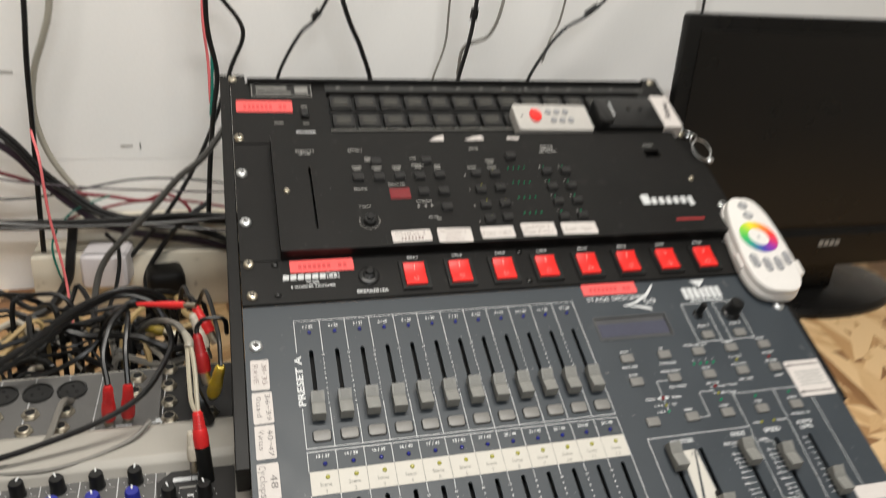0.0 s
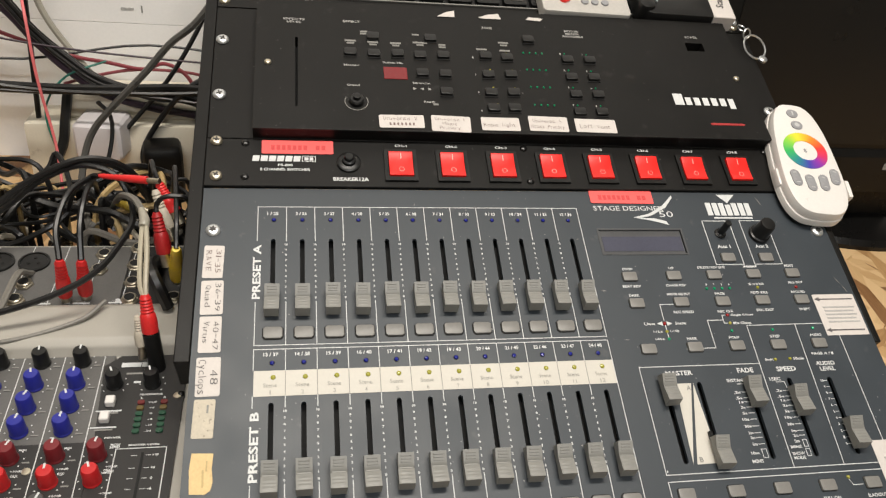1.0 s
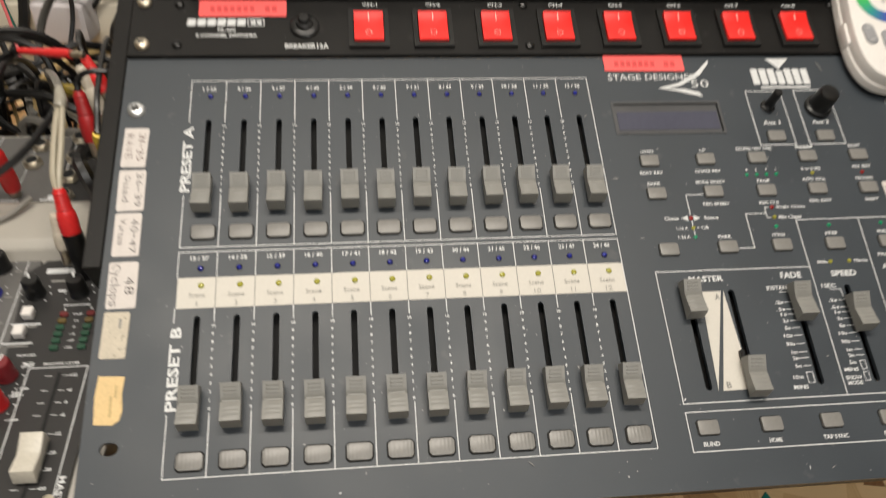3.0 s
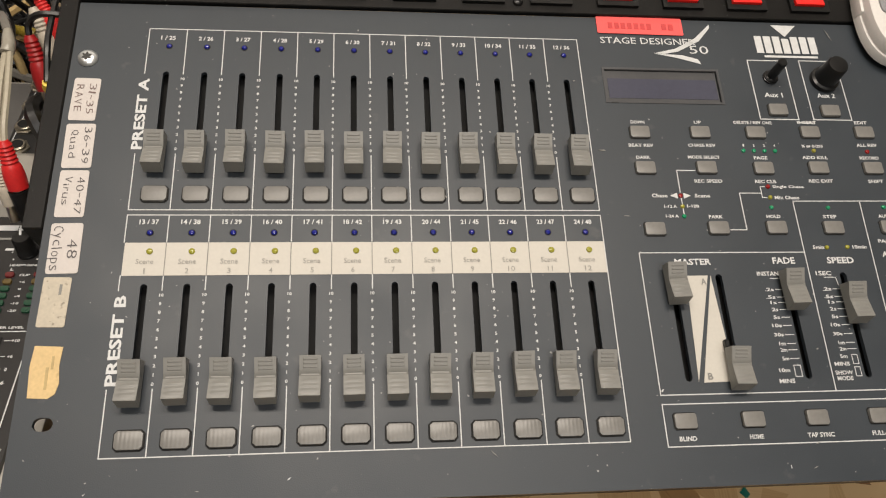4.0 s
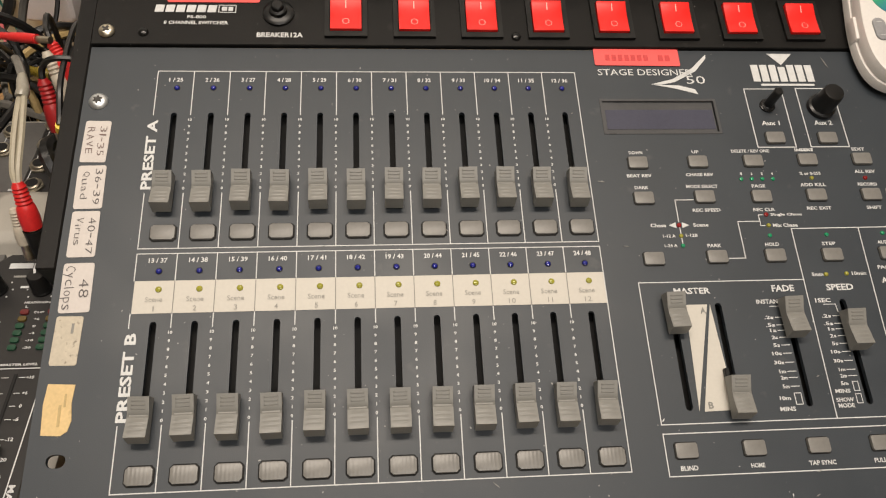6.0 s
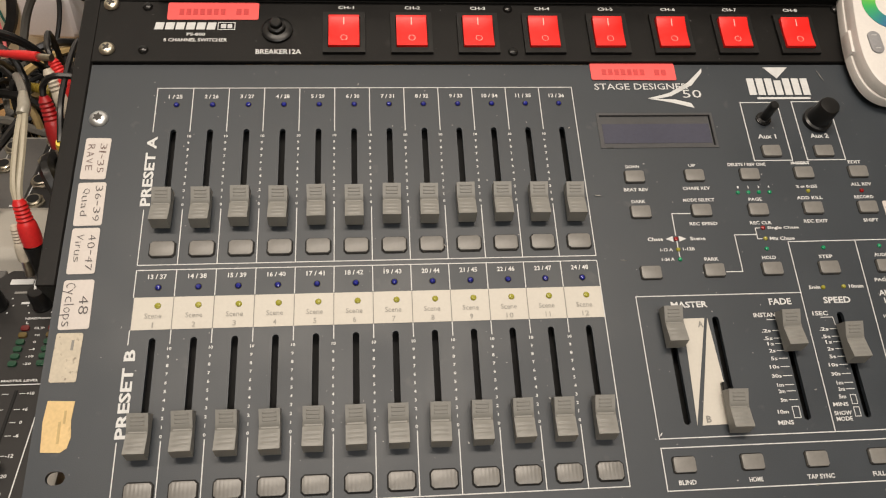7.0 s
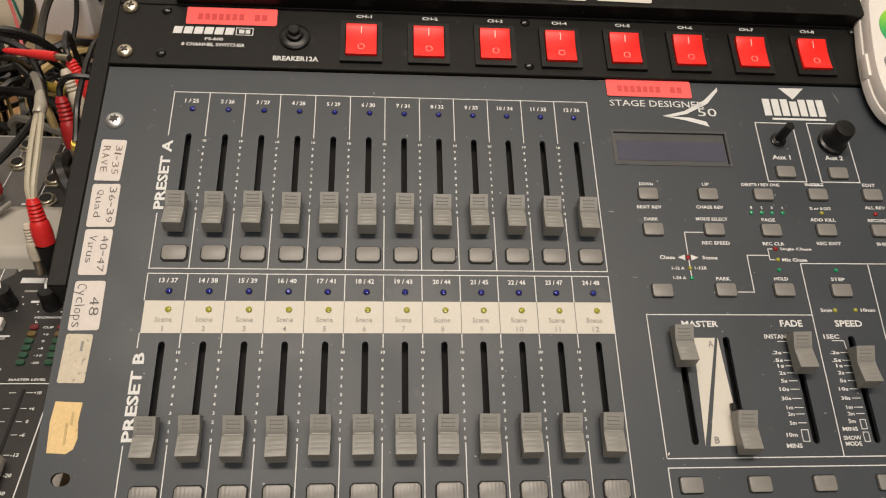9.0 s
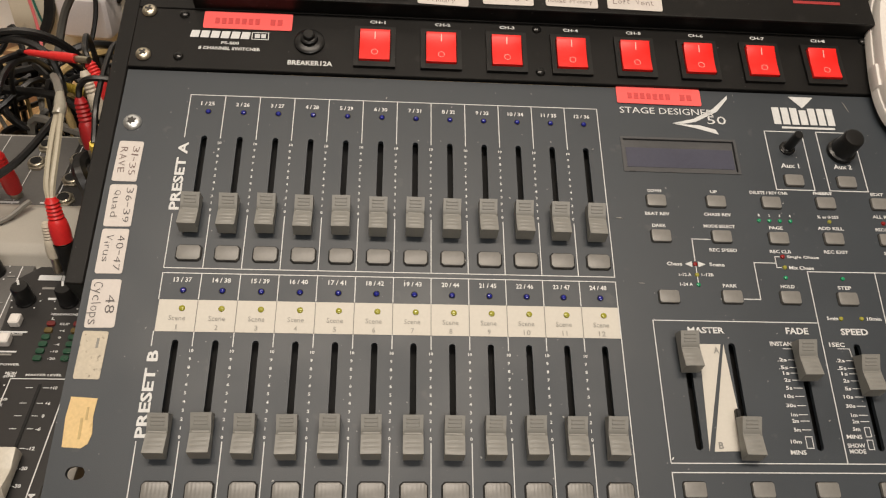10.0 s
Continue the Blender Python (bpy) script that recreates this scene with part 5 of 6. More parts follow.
part("jack_panel", box(-0.0575, 0.0, 0.0880, 0.1600, -0.0042, -0.0008, 0.0004), MIX_DARK, mix)
part("dark_band", box(-0.345, -0.0500, -0.080, -0.040, -0.0012, -0.0006), MIX_DARK, mix)


def pot_mesh(material):
    b = lathe([(0.0056, 0.0), (0.0056, 0.0012), (0.0053, 0.0016), (0.0050, 0.0118), (0.0043, 0.0131), (0.0024, 0.0134)], 18)
    return mesh("knob", b, material)


POT = {m.name: pot_mesh(m) for m in (BLACK_GLOSS, KNOB_BLUE, KNOB_RED, KNOB_MAROON, KNOB_GREY)}
PTR = mesh("pointer", box(-0.0006, 0.0006, 0.0008, 0.0046, 0.0118, 0.0136), PRINT)
rnd = random.Random(11)


def pot(u, v, m):
    k = part("knob", POT[m.name], None, mix, at=(u, v, -0.0006), turn=pose(0, 0, 0, 0, 0, rnd.uniform(-25, 25)))
    part("pointer", PTR, None, k)
    for a in (-130, -90, -50, 0, 50, 90, 130):
        part("printed_dot", PDOT, None, mix, at=(u + 0.0082 * math.sin(radians(a)), v + 0.0082 * math.cos(radians(a)), -0.0005))


PDOT = mesh("printed_dot", box(-0.0004, 0.0004, -0.0004, 0.0004, 0, 0.0002), PRINT)
PWORD = mesh("printed_bar", box(-0.0022, 0.0022, -0.0005, 0.0005, 0, 0.0002), GREY_PRINT)
for s in range(10):
    u = -0.0706 - 0.0262 * s
    for v, m in ((0.0290, BLACK_GLOSS), (0.0086, KNOB_BLUE), (-0.0108, KNOB_BLUE), (-0.0300, KNOB_BLUE), (-0.0504, KNOB_MAROON), (-0.0690, KNOB_RED), (-0.0890, KNOB_GREY), (-0.112, BLACK_GLOSS)):
        pot(u, v, m)
        part("printed_bar", PWORD, None, mix, at=(u + 0.0098, v - 0.003, -0.0005))
    lines("strip_line", [(u + 0.0138, 0.034, u + 0.0170, -0.160)], mix, PRINT, 0.0006, -0.0004)
    for v in (-0.128, -0.137):
        part("push_switch", box(u - 0.003, u + 0.003, v - 0.003, v + 0.003, -0.001, 0.004, 0.0006), WHITE_PLASTIC, mix)
    lines("strip_line", [(u + 0.0145, 0.089, u + 0.0145 + 0.002, 0.159)], mix, PRINT, 0.0006, -0.0004)
pot(-0.0460, 0.0075, BLACK_GLOSS)
pot(-0.0215, 0.0072, BLACK_GLOSS)
pot(-0.0460, -0.0508, KNOB_MAROON)
pot(-0.0456, -0.0692, KNOB_RED)
for u, v in ((-0.0458, -0.0086), (-0.0470, -0.0222), (-0.0450, -0.0900), (-0.0455, -0.1050)):
    part("push_switch", box(u - 0.0030, u + 0.0030, v - 0.0034, v + 0.0034, -0.001, 0.0042, 0.0007), WHITE_PLASTIC, mix)
    part("printed_bar", box(u - 0.0080, u + 0.0080, v - 0.0072, v - 0.0062, -0.0007, -0.0004), PRINT, mix)
    part("printed_bar", box(u - 0.0050, u + 0.0060, v - 0.0092, v - 0.0080, -0.0007, -0.0004), GREY_PRINT, mix)
part("printed_bar", box(-0.0445, -0.0315, 0.0235, 0.0275, -0.0007, -0.0004), PRINT, mix)
part("printed_bar", box(-0.0310, -0.0270, 0.0235, 0.0275, -0.0007, -0.0004), PRINT, mix)
part("printed_bar", box(-0.0400, -0.0280, 0.0165, 0.0180, -0.0007, -0.0004), GREY_PRINT, mix)
part("printed_bar", box(-0.0340, -0.0295, 0.0085, 0.0100, -0.0007, -0.0004), PRINT, mix)
letters("HEADPHONE", -0.0210, -0.0022, 0.0150, 0.0016, mix, z=-0.0004)
letters("CONTOUR", -0.0440, -0.0985, 0.0125, 0.0017, mix, z=-0.0003)
letters("LOW CUT", -0.0440, -0.1140, 0.0115, 0.0016, mix, z=-0.0003)
letters("TAPE TO", -0.0450, -0.0160, 0.0105, 0.0015, mix, z=-0.0003)
letters("POWER", -0.0395, -0.0375, 0.0100, 0.0015, mix, z=-0.0003)
letters("MON\nSEND", -0.0370, -0.0440, 0.0062, 0.0036, mix, z=-0.0003)
letters("EFX\nSEND", -0.0385, -0.0630, 0.0062, 0.0036, mix, z=-0.0003)
for s in range(5):
    for v, n in ((-0.0595, "+10dB"), (-0.0785, "+10dB"), (-0.0440, "MON"), (-0.0630, "EFX")):
        letters(n, -0.0365 - 0.0262 * s - (0.002 if s else 0), v, 0.0014 * len(n), 0.0015, mix, z=-0.0003)
for u, side in ((-0.0265, "L"), (-0.0118, "R")):
    for k, tint in enumerate((M_RED, M_AMBER, M_GREEN, M_GREEN, M_GREEN, M_GREEN)):
        part("meter_led", prism(rounded(0.0046, 0.0034, 0.0012, 3, u, -0.0092 - 0.0048 * k), -0.0009, 0.0006, 0.0004), tint, mix)
    letters(side, u, -0.0052, 0.0016, 0.0018, mix, z=-0.0004)
for k, n in enumerate(("CLIP", "+6", "0", "-4", "-10", "-20")):
    letters(n, -0.0190, -0.0092 - 0.0048 * k, 0.0013 * len(n) + 0.0004, 0.0015, mix, z=-0.0004)
letters("MASTER LEVEL", -0.0195, -0.0440, 0.0190, 0.0015, mix, z=-0.0004)
letters("MASTER", 0.0012 - 0.0045, -0.122, 0.0200, 0.0032, mix, z=-0.0004, turn=-90)
lines("printed_frame", frame_lines(-0.0360, -0.1600, -0.0055, -0.0465), mix, PRINT, 0.0006, -0.0004)
part("fader_slot", box(-0.0203, -0.0187, -0.1330, -0.0500, -0.0006, -0.0003), VOID, mix)
for n, v in (("+10", -0.0522), ("+6", -0.0617), ("0", -0.0693), ("-6", -0.0769), ("-12", -0.0880), ("-20", -0.0988), ("-30", -0.1080), ("-oo", -0.1180)):
    letters(n, -0.0118, v, 0.0013 * len(n), 0.0020, mix, z=-0.0003)
    lines("printed_scale", [(-0.0260, v, -0.0228, v), (-0.0172, v, -0.0145, v)], mix, PRINT, 0.0004, -0.0003)
fprof = [(-0.0125, 0.0015), (-0.0105, 0.0100), (-0.0010, 0.0076), (0.0010, 0.0076), (0.0105, 0.0108), (0.0120, 0.0015)]
part("fader_cap", extrude_x(fprof, -0.0056, 0.0056, 0.0008), FADER_CREAM, mix, "cream fader cap", at=(-0.0192, -0.1036, 0))
for u, v in ((-0.0018, -0.0024), (-0.0080, -0.1300)):
    part("panel_screw", DOME, None, mix, at=(u, v, -0.0008), turn=Matrix.Diagonal((0.8, 0.8, 0.8, 1)))
GOLD = mesh("panel_screw", lathe([(0.0028, 0.0), (0.0026, 0.0008), (0.0012, 0.0010)], 12), BRASS_STEEL)
for u, v in ((-0.0850, -0.0600), (-0.0040, -0.0040), (-0.0440, -0.1260), (-0.0075, -0.1240)):
    part("panel_screw", GOLD, None, mix, at=(u, v, -0.0008))
# sockets
NICKEL = mat("tarnished_nickel", (0.44, 0.40, 0.32), 0.32, 0.95, vary=0.2, scale=200)
nut = lathe([(0.0070, 0.0), (0.0070, 0.0016), (0.0062, 0.0021)], 6)
lathe([(0.0053, 0.0020), (0.0053, 0.0036), (0.0046, 0.0041)], 18, bm=nut)
NUT = mesh("nut", nut, NICKEL)
BORE = mesh("bore", lathe([(0.0038, 0.0040), (0.0038, 0.0043)], 16), VOID)


def jack(u, v):
    j = part("jack_socket", NUT, None, mix, at=(u, v, -0.001), label="nickel jack socket")
    part("bore", BORE, None, j)


for u, v in ((-0.0525, 0.1560), (-0.0520, 0.1340), (-0.0510, 0.1130), (-0.0500, 0.0935), (-0.0180, 0.0945), (-0.0780, 0.1480), (-0.0790, 0.1290)):
    jack(u, v)
for s in range(6):
    u = -0.1300 - 0.0262 * s
    jack(u, 0.1130)
    jack(u - 0.0015, 0.0945)
    xl = part("microphone_socket", lathe([(0.0118, -0.001), (0.0118, 0.0010), (0.0100, 0.0014), (0.0098, 0.0006)], 24), BLACK_GLOSS, mix, "round black three-pin socket", at=(u + 0.001, 0.1395, 0))
    for a in (90, 210, 330):
        part("pin_hole", lathe([(0.0014, 0.0008), (0.0014, 0.0011)], 8), VOID, xl, at=(0.0045 * math.cos(radians(a)), 0.0045 * math.sin(radians(a)), 0))
for u in (-0.0905, -0.0650, -0.118):
    part("printed_bar", box(u, u + 0.012, 0.0900, 0.0915, -0.0008, -0.0005), PRINT, mix)
    part("printed_bar", box(u + 0.002, u + 0.010, 0.0925, 0.0935, -0.0008, -0.0005), GREY_PRINT, mix)
for u in (-0.0965, -0.0605):
    part("printed_bar", box(u, u + 0.004, 0.0905, 0.0950, -0.0008, -0.0005), PRINT, mix)


# ---- plugs and cables ----
def plug(name, base, tip, r, material, label, ridges=True):
    """A tapered plug boot with moulded rings, from its socket end to its cable end."""
    a, z = Vector(base), Vector(tip)
    ln = (z - a).length
    prof = [(r * 0.7, -0.012), (r * 0.7, 0.0), (r, 0.0005), (r * 1.05, ln * 0.25), (r * 0.95, ln * 0.45)]
    for k in range(6):
        f = 0.5 + 0.08 * k
        prof += [(r * (0.86 - 0.35 * (f - 0.5)), ln * f), (r * (0.74 - 0.35 * (f - 0.5)), ln * (f + 0.04))]
    prof.append((r * 0.45, ln))
    m = Matrix.Translation(a) @ (z - a).to_track_quat("Z", "Y").to_matrix().to_4x4()
    t = thing(name, m, label, "plug")
    part("boot", lathe(prof[2:], 16), material, t)
    part("shank", lathe([(r * 0.72, -0.010), (r * 0.72, 0.002), (r * 0.6, 0.003)], 14), BRASS_STEEL if ridges else BLACK_GLOSS, t)
    return t




def cable(pts, r, material, label, group="cables", seg=7, n=8):
    o = Vector(pts[0])
    return single("cable", sweep([Vector(p) - o for p in pts], r, seg, n), material, Matrix.Translation(o), label, "cable", group)


mw = lambda u, v, z: tuple(MIX @ Vector((u, v, z)))
rw = lambda x, y, z: tuple(RACK @ Vector((x, y, z)))
plug("phono_plug", mw(-0.0950, 0.0935, 0.006), rw(-0.1105, 0.006, -0.046), 0.0052, RED_RUBBER, "red phono plug standing in the mixer's socket")
plug("phono_plug", mw(-0.0810, 0.0955, 0.006), rw(-0.0965, 0.007, -0.048), 0.0052, RED_RUBBER, "red phono plug standing in the mixer's socket")
plug("phono_plug", mw(-0.0145, 0.1000, 0.017), (-0.0263, 0.0045, 0.8878), 0.0055, YELLOW_RUBBER, "yellow phono plug beside the rack")
plug("phono_plug", (-0.0490, -0.0330, 0.8330), (-0.0496, -0.0300, 0.8560), 0.0036, WHITE_RUBBER, "cream plug standing behind the red one")
plug("jack_plug", (-0.0420, -0.0318, 0.8435), (-0.0437, -0.0270, 0.8715), 0.0054, RED_RUBBER, "red ringed cable boot on a black adaptor")
part_b = thing("jack_adaptor", Matrix.Translation(mw(-0.0204, 0.0222, -0.001)), "black phono-to-jack adaptor standing in the mixer", "plug")
o = Vector(mw(-0.0204, 0.0222, -0.001))
part("barrel", sweep([Vector(mw(-0.0204, 0.0222, -0.001)) - o, (Vector(mw(-0.0204, 0.0222, 0.0)) + Vector((-0.0420, -0.0318, 0.8435))) / 2 - o, Vector((-0.0420, -0.0318, 0.8435)) - o], 0.0058, 14, 4), BLACK_GLOSS, part_b)
plug("phono_plug", (-0.0534, 0.0720, 0.9070), (-0.0920, 0.0890, 0.9020), 0.0030, RED_RUBBER, "red phono plug lying among the cables")
plug("phono_plug", (-0.0350, 0.0630, 0.8850), (-0.0460, 0.0710, 0.9060), 0.0050, RED_RUBBER, "red ringed plug hanging beside the rack")
plug("phono_plug", (-0.0400, 0.0340, 0.8660), (-0.0440, 0.0410, 0.8970), 0.0056, DARK_RED_RUBBER, "dark red plug hanging beside the rack")
plug("phono_plug", (-0.0395, 0.0575, 0.8740), (-0.0480, 0.0650, 0.9025), 0.0048, WHITE_RUBBER, "cream ringed plug hanging beside the rack")

cable([rw(-0.1105, 0.006, -0.046), (-0.114, 0.045, 0.885), (-0.106, 0.075, 0.900), (-0.090, 0.13, 0.88), (-0.08, 0.20, 0.80)], 0.0022, BLACK_RUBBER, "thin black audio lead from a red plug")
cable([rw(-0.0965, 0.007, -0.048), (-0.098, 0.045, 0.886), (-0.098, 0.075, 0.898), (-0.11, 0.14, 0.87), (-0.13, 0.22, 0.80)], 0.0022, BLACK_RUBBER, "thin black audio lead from a red plug")
plug("phono_plug", (-0.0770, 0.1280, 0.8530), (-0.0930, 0.1300, 0.8570), 0.0042, mat("olive_plug_boot", (0.30, 0.22, 0.025), 0.45, vary=0.12, scale=60), "olive yellow plug among the cables")
BEIGE = mat("beige_cable_jacket", (0.36, 0.325, 0.245), 0.45, vary=0.10, scale=40)
cable([(-0.0430, -0.0275, 0.8700), (-0.0437, -0.0200, 0.8765), (-0.0446, -0.0040, 0.8860), (-0.0462, 0.0110, 0.8935), (-0.0482, 0.0230, 0.8980)], 0.0018, BEIGE, "beige twin audio lead running up to a moulded splitter")
cable([(-0.0446, -0.0275, 0.8700), (-0.0478, -0.0190, 0.8745), (-0.0492, -0.0040, 0.8840), (-0.0500, 0.0110, 0.8920), (-0.0505, 0.0230, 0.8970)], 0.0018, BEIGE, "beige twin audio lead running up to a moulded splitter")
single("lead_splitter", sweep([(0, 0, 0), (0.0003, 0.004, 0.0022), (-0.0015, 0.010, 0.0040), (-0.004, 0.018, 0.0045)], lambda f: 0.0036 + 0.0006 * math.sin(math.pi * f) - 0.0014 * f, 12, 5), mat("translucent_grey_moulding", (0.30, 0.28, 0.23), 0.3, vary=0.1, scale=60), Matrix.Translation((-0.0494, 0.0205, 0.8965)), "smooth grey moulded splitter where twin leads join", "cable splitter")
cable([(-0.0530, 0.0370, 0.9010), (-0.0600, 0.0520, 0.9010), (-0.0740, 0.0800, 0.8900), (-0.0930, 0.1300, 0.8580), (-0.1200, 0.1900, 0.8000)], 0.0026, GREY_RUBBER, "grey audio lead arching behind the mixer")
cable([(-0.0530, 0.1150, 0.8000), (-0.0520, 0.0600, 0.8430), (-0.0500, 0.0300, 0.8560), (-0.0440, 0.0180, 0.8480), (-0.0380, 0.0160, 0.8300)], 0.0046, BLACK_RUBBER, "thick black jack lead bending down into the mixer")
cable([(-0.0263, 0.0045, 0.8878), (-0.028, 0.030, 0.905), (-0.038, 0.10, 0.905), (-0.050, 0.15, 0.86), (-0.07, 0.22, 0.79)], 0.0018, BLACK_RUBBER, "thin black video lead beside the rack")
cable([(-0.34, 0.06, 0.795), (-0.24, 0.075, 0.830), (-0.171, 0.095, 0.867), (-0.141, 0.10, 0.890), (-0.109, 0.10, 0.905), (-0.082, 0.092, 0.902), (-0.070, 0.080, 0.887), (-0.065, 0.060, 0.881), (-0.069, 0.044, 0.874), (-0.084, 0.018, 0.862), (-0.109, 0.006, 0.851), (-0.146, -0.002, 0.841), (-0.20, -0.01, 0.832), (-0.30, -0.02, 0.826)], 0.0024, BLACK_RUBBER, "black cable looping over the mixer's sockets")
cable([(-0.36, 0.10, 0.780), (-0.26, 0.11, 0.815), (-0.180, 0.115, 0.860), (-0.150, 0.118, 0.884), (-0.112, 0.120, 0.898), (-0.085, 0.125, 0.892), (-0.070, 0.14, 0.86), (-0.06, 0.18, 0.80)], 0.0030, BLACK_RUBBER, "thick black cable arching behind the mixer")
cable([(-0.36, 0.045, 0.812), (-0.25, 0.06, 0.840), (-0.178, 0.085, 0.872), (-0.146, 0.095, 0.893), (-0.112, 0.10, 0.909), (-0.088, 0.106, 0.907), (-0.072, 0.115, 0.89), (-0.066, 0.13, 0.86)], 0.0026, BLACK_RUBBER, "black cable arching over the mixer")
cable([(-0.30, -0.020, 0.826), (-0.22, -0.008, 0.822), (-0.15, -0.012, 0.822), (-0.10, 0.004, 0.827), (-0.082, 0.02, 0.834)], 0.0018, GREY_RUBBER, "thin grey lead resting on the mixer's ridge")
cable([(-0.145, 0.115, 0.800), (-0.148, 0.07, 0.826), (-0.150, 0.05, 0.838), (-0.157, 0.02, 0.826), (-0.17, 0.002, 0.822), (-0.20, -0.01, 0.823)], 0.0026, GREY_RUBBER, "grey cable lying on the mixer's socket panel")
cable([(-0.0460, 0.0710, 0.9060), (-0.0500, 0.080, 0.911), (-0.058, 0.11, 0.900), (-0.075, 0.16, 0.80)], 0.0019, BLACK_RUBBER, "thin black lead from a red ringed plug")
cable([(-0.0920, 0.0890, 0.9020), (-0.102, 0.098, 0.896), (-0.125, 0.125, 0.865), (-0.15, 0.16, 0.80)], 0.0018, BLACK_RUBBER, "thin black lead from the lying red plug")
cable([(-0.0440, 0.0410, 0.8970), (-0.0435, 0.0430, 0.9020), (-0.0390, 0.0430, 0.9075), (-0.0310, 0.0430, 0.9090), (-0.0225, 0.0460, 0.9050), (-0.0215, 0.0600, 0.8850)], 0.0019, BLACK_RUBBER, "thin black lead from a dark red plug")
# along the wall and up it
W2 = WALL_Y
cable([(-0.010, 0.315, 1.000), (-0.039, 0.30, 0.964), (-0.066, 0.30, 0.941), (-0.093, 0.30, 0.910), (-0.129, 0.30, 0.872), (-0.149, 0.30, 0.847), (-0.158, 0.29, 0.822), (-0.160, 0.26, 0.79)], 0.0036, mat("dark_grey_cable_jacket", (0.075, 0.072, 0.066), 0.3, vary=0.1), "dark grey power lead running down behind the mixer")
cable([(-0.170, 0.415, 1.30), (-0.176, 0.415, 1.20), (-0.190, 0.417, 1.104), (-0.200, 0.418, 1.069), (-0.216, 0.42, 1.027), (-0.222, 0.42, 0.980), (-0.211, 0.42, 0.930), (-0.183, 0.42, 0.882), (-0.153, 0.415, 0.845), (-0.11, 0.40, 0.80)], 0.0036, PALE_GREY_RUBBER, "pale grey cable hanging in a bow on the white wall")
cable([(-0.200, 0.405, 1.30), (-0.205, 0.402, 1.20), (-0.211, 0.40, 1.106), (-0.217, 0.40, 1.042), (-0.221, 0.40, 0.968), (-0.226, 0.40, 0.885), (-0.228, 0.39, 0.80)], 0.0030, BLACK_RUBBER, "black cable hanging straight down the wall")
cable([(-0.222, 0.395, 0.968), (-0.215, 0.37, 0.965), (-0.206, 0.342, 0.950), (-0.203, 0.335, 0.890), (-0.195, 0.33, 0.82), (-0.19, 0.31, 0.77)], 0.0015, PINK_WIRE, "thin pink wire hanging among the cables")
cable([(-0.150, 0.40, 0.889), (-0.19, 0.385, 0.875), (-0.212, 0.375, 0.845), (-0.210, 0.37, 0.81), (-0.197, 0.36, 0.78)], 0.0012, GREEN_WIRE, "thin green wire among the cables")
cable([(-0.028, 0.41, 1.30), (-0.026, 0.405, 1.20), (-0.030, 0.40, 1.112), (-0.029, 0.40, 1.076), (-0.022, 0.398, 1.032), (-0.028, 0.39, 0.99), (-0.035, 0.38, 0.93), (-0.04, 0.37, 0.87)], 0.0030, BLACK_RUBBER, "black cable with a dark pink core running up the wall")
cable([(-0.040, 0.405, 1.30), (-0.036, 0.405, 1.2), (-0.030, 0.405, 1.13), (-0.012, 0.41, 1.112), (0.009, 0.41, 1.078), (-0.006, 0.41, 1.037), (-0.025, 0.40, 0.984), (-0.05, 0.39, 0.93), (-0.085, 0.38, 0.875), (-0.13, 0.37, 0.823)], 0.0026, BLACK_RUBBER, "black cable bowing out from the wall")
cable([(-0.034, 0.405, 1.30), (-0.033, 0.405, 1.15), (-0.034, 0.40, 1.09), (-0.031, 0.40, 1.045), (-0.031, 0.395, 1.00)], 0.0016, PINK_WIRE, "thin pink wire beside the black cables")
cable([(-0.026, 0.40, 1.055), (-0.028, 0.395, 1.02), (-0.031, 0.39, 0.985)], 0.0018, GREEN_WIRE, "short teal wire end beside the rack")


def rising(pts, r, tie, label, material=BLACK_RUBBER):
    """A cable that climbs the wall out of the rack's back, with a knot of tape."""
    x, y, z = pts[-1]
    x1, y1, z1 = pts[0]
    x2, y2, z2 = pts[1]
    top = (x1 + (x1 - x2) * 2.2, y1, z1 + (z1 - z2) * 2.2 + 0.05)
    cable([top, *pts, (x - 0.003, y - 0.02, z - 0.05), (x - 0.004, y - 0.06, z - 0.11)], r, material, label, "wall cables")
    if tie is not None:
        p, q = Vector(pts[tie]), Vector(pts[tie + 1])
        single("cable_tie", sweep([Vector((0, 0, 0)), (q - p) * 0.15, (q - p) * 0.30], lambda f: r * 1.9, 8, 3), BLACK_GLOSS, Matrix.Translation(p + (q - p) * 0.15), "black tape binding on a wall cable", "cable tie", "cable ties")


rising([(0.099, 0.405, 1.108), (0.073, 0.405, 1.078), (0.052, 0.405, 1.042), (0.044, 0.405, 1.015)], 0.0021, 0, "dark cable rising from behind the rack")
rising([(0.122, 0.405, 1.115), (0.143, 0.405, 1.064), (0.158, 0.405, 1.016)], 0.0030, None, "thick black cable rising from behind the rack")
rising([(0.258, 0.435, 1.119), (0.255, 0.435, 1.064), (0.239, 0.43, 1.015)], 0.0014, None, "thin grey cable rising from behind the rack", GREY_RUBBER)
rising([(0.283, 0.405, 1.120), (0.277, 0.405, 1.073), (0.265, 0.405, 1.017)], 0.0026, 0, "black cable rising from behind the rack")
cable([(0.335, 0.43, 1.30), (0.325, 0.425, 1.18), (0.317, 0.405, 1.122), (0.302, 0.405, 1.081), (0.275, 0.418, 1.064), (0.268, 0.415, 1.03)], 0.0020, GREY_RUBBER, "thin dark cable joining the wall bundle", "wall cables")
rising([(0.450, 0.405, 1.126), (0.400, 0.405, 1.090), (0.373, 0.405, 1.054), (0.356, 0.405, 1.014)], 0.0021, 0, "dark cable rising from behind the rack")
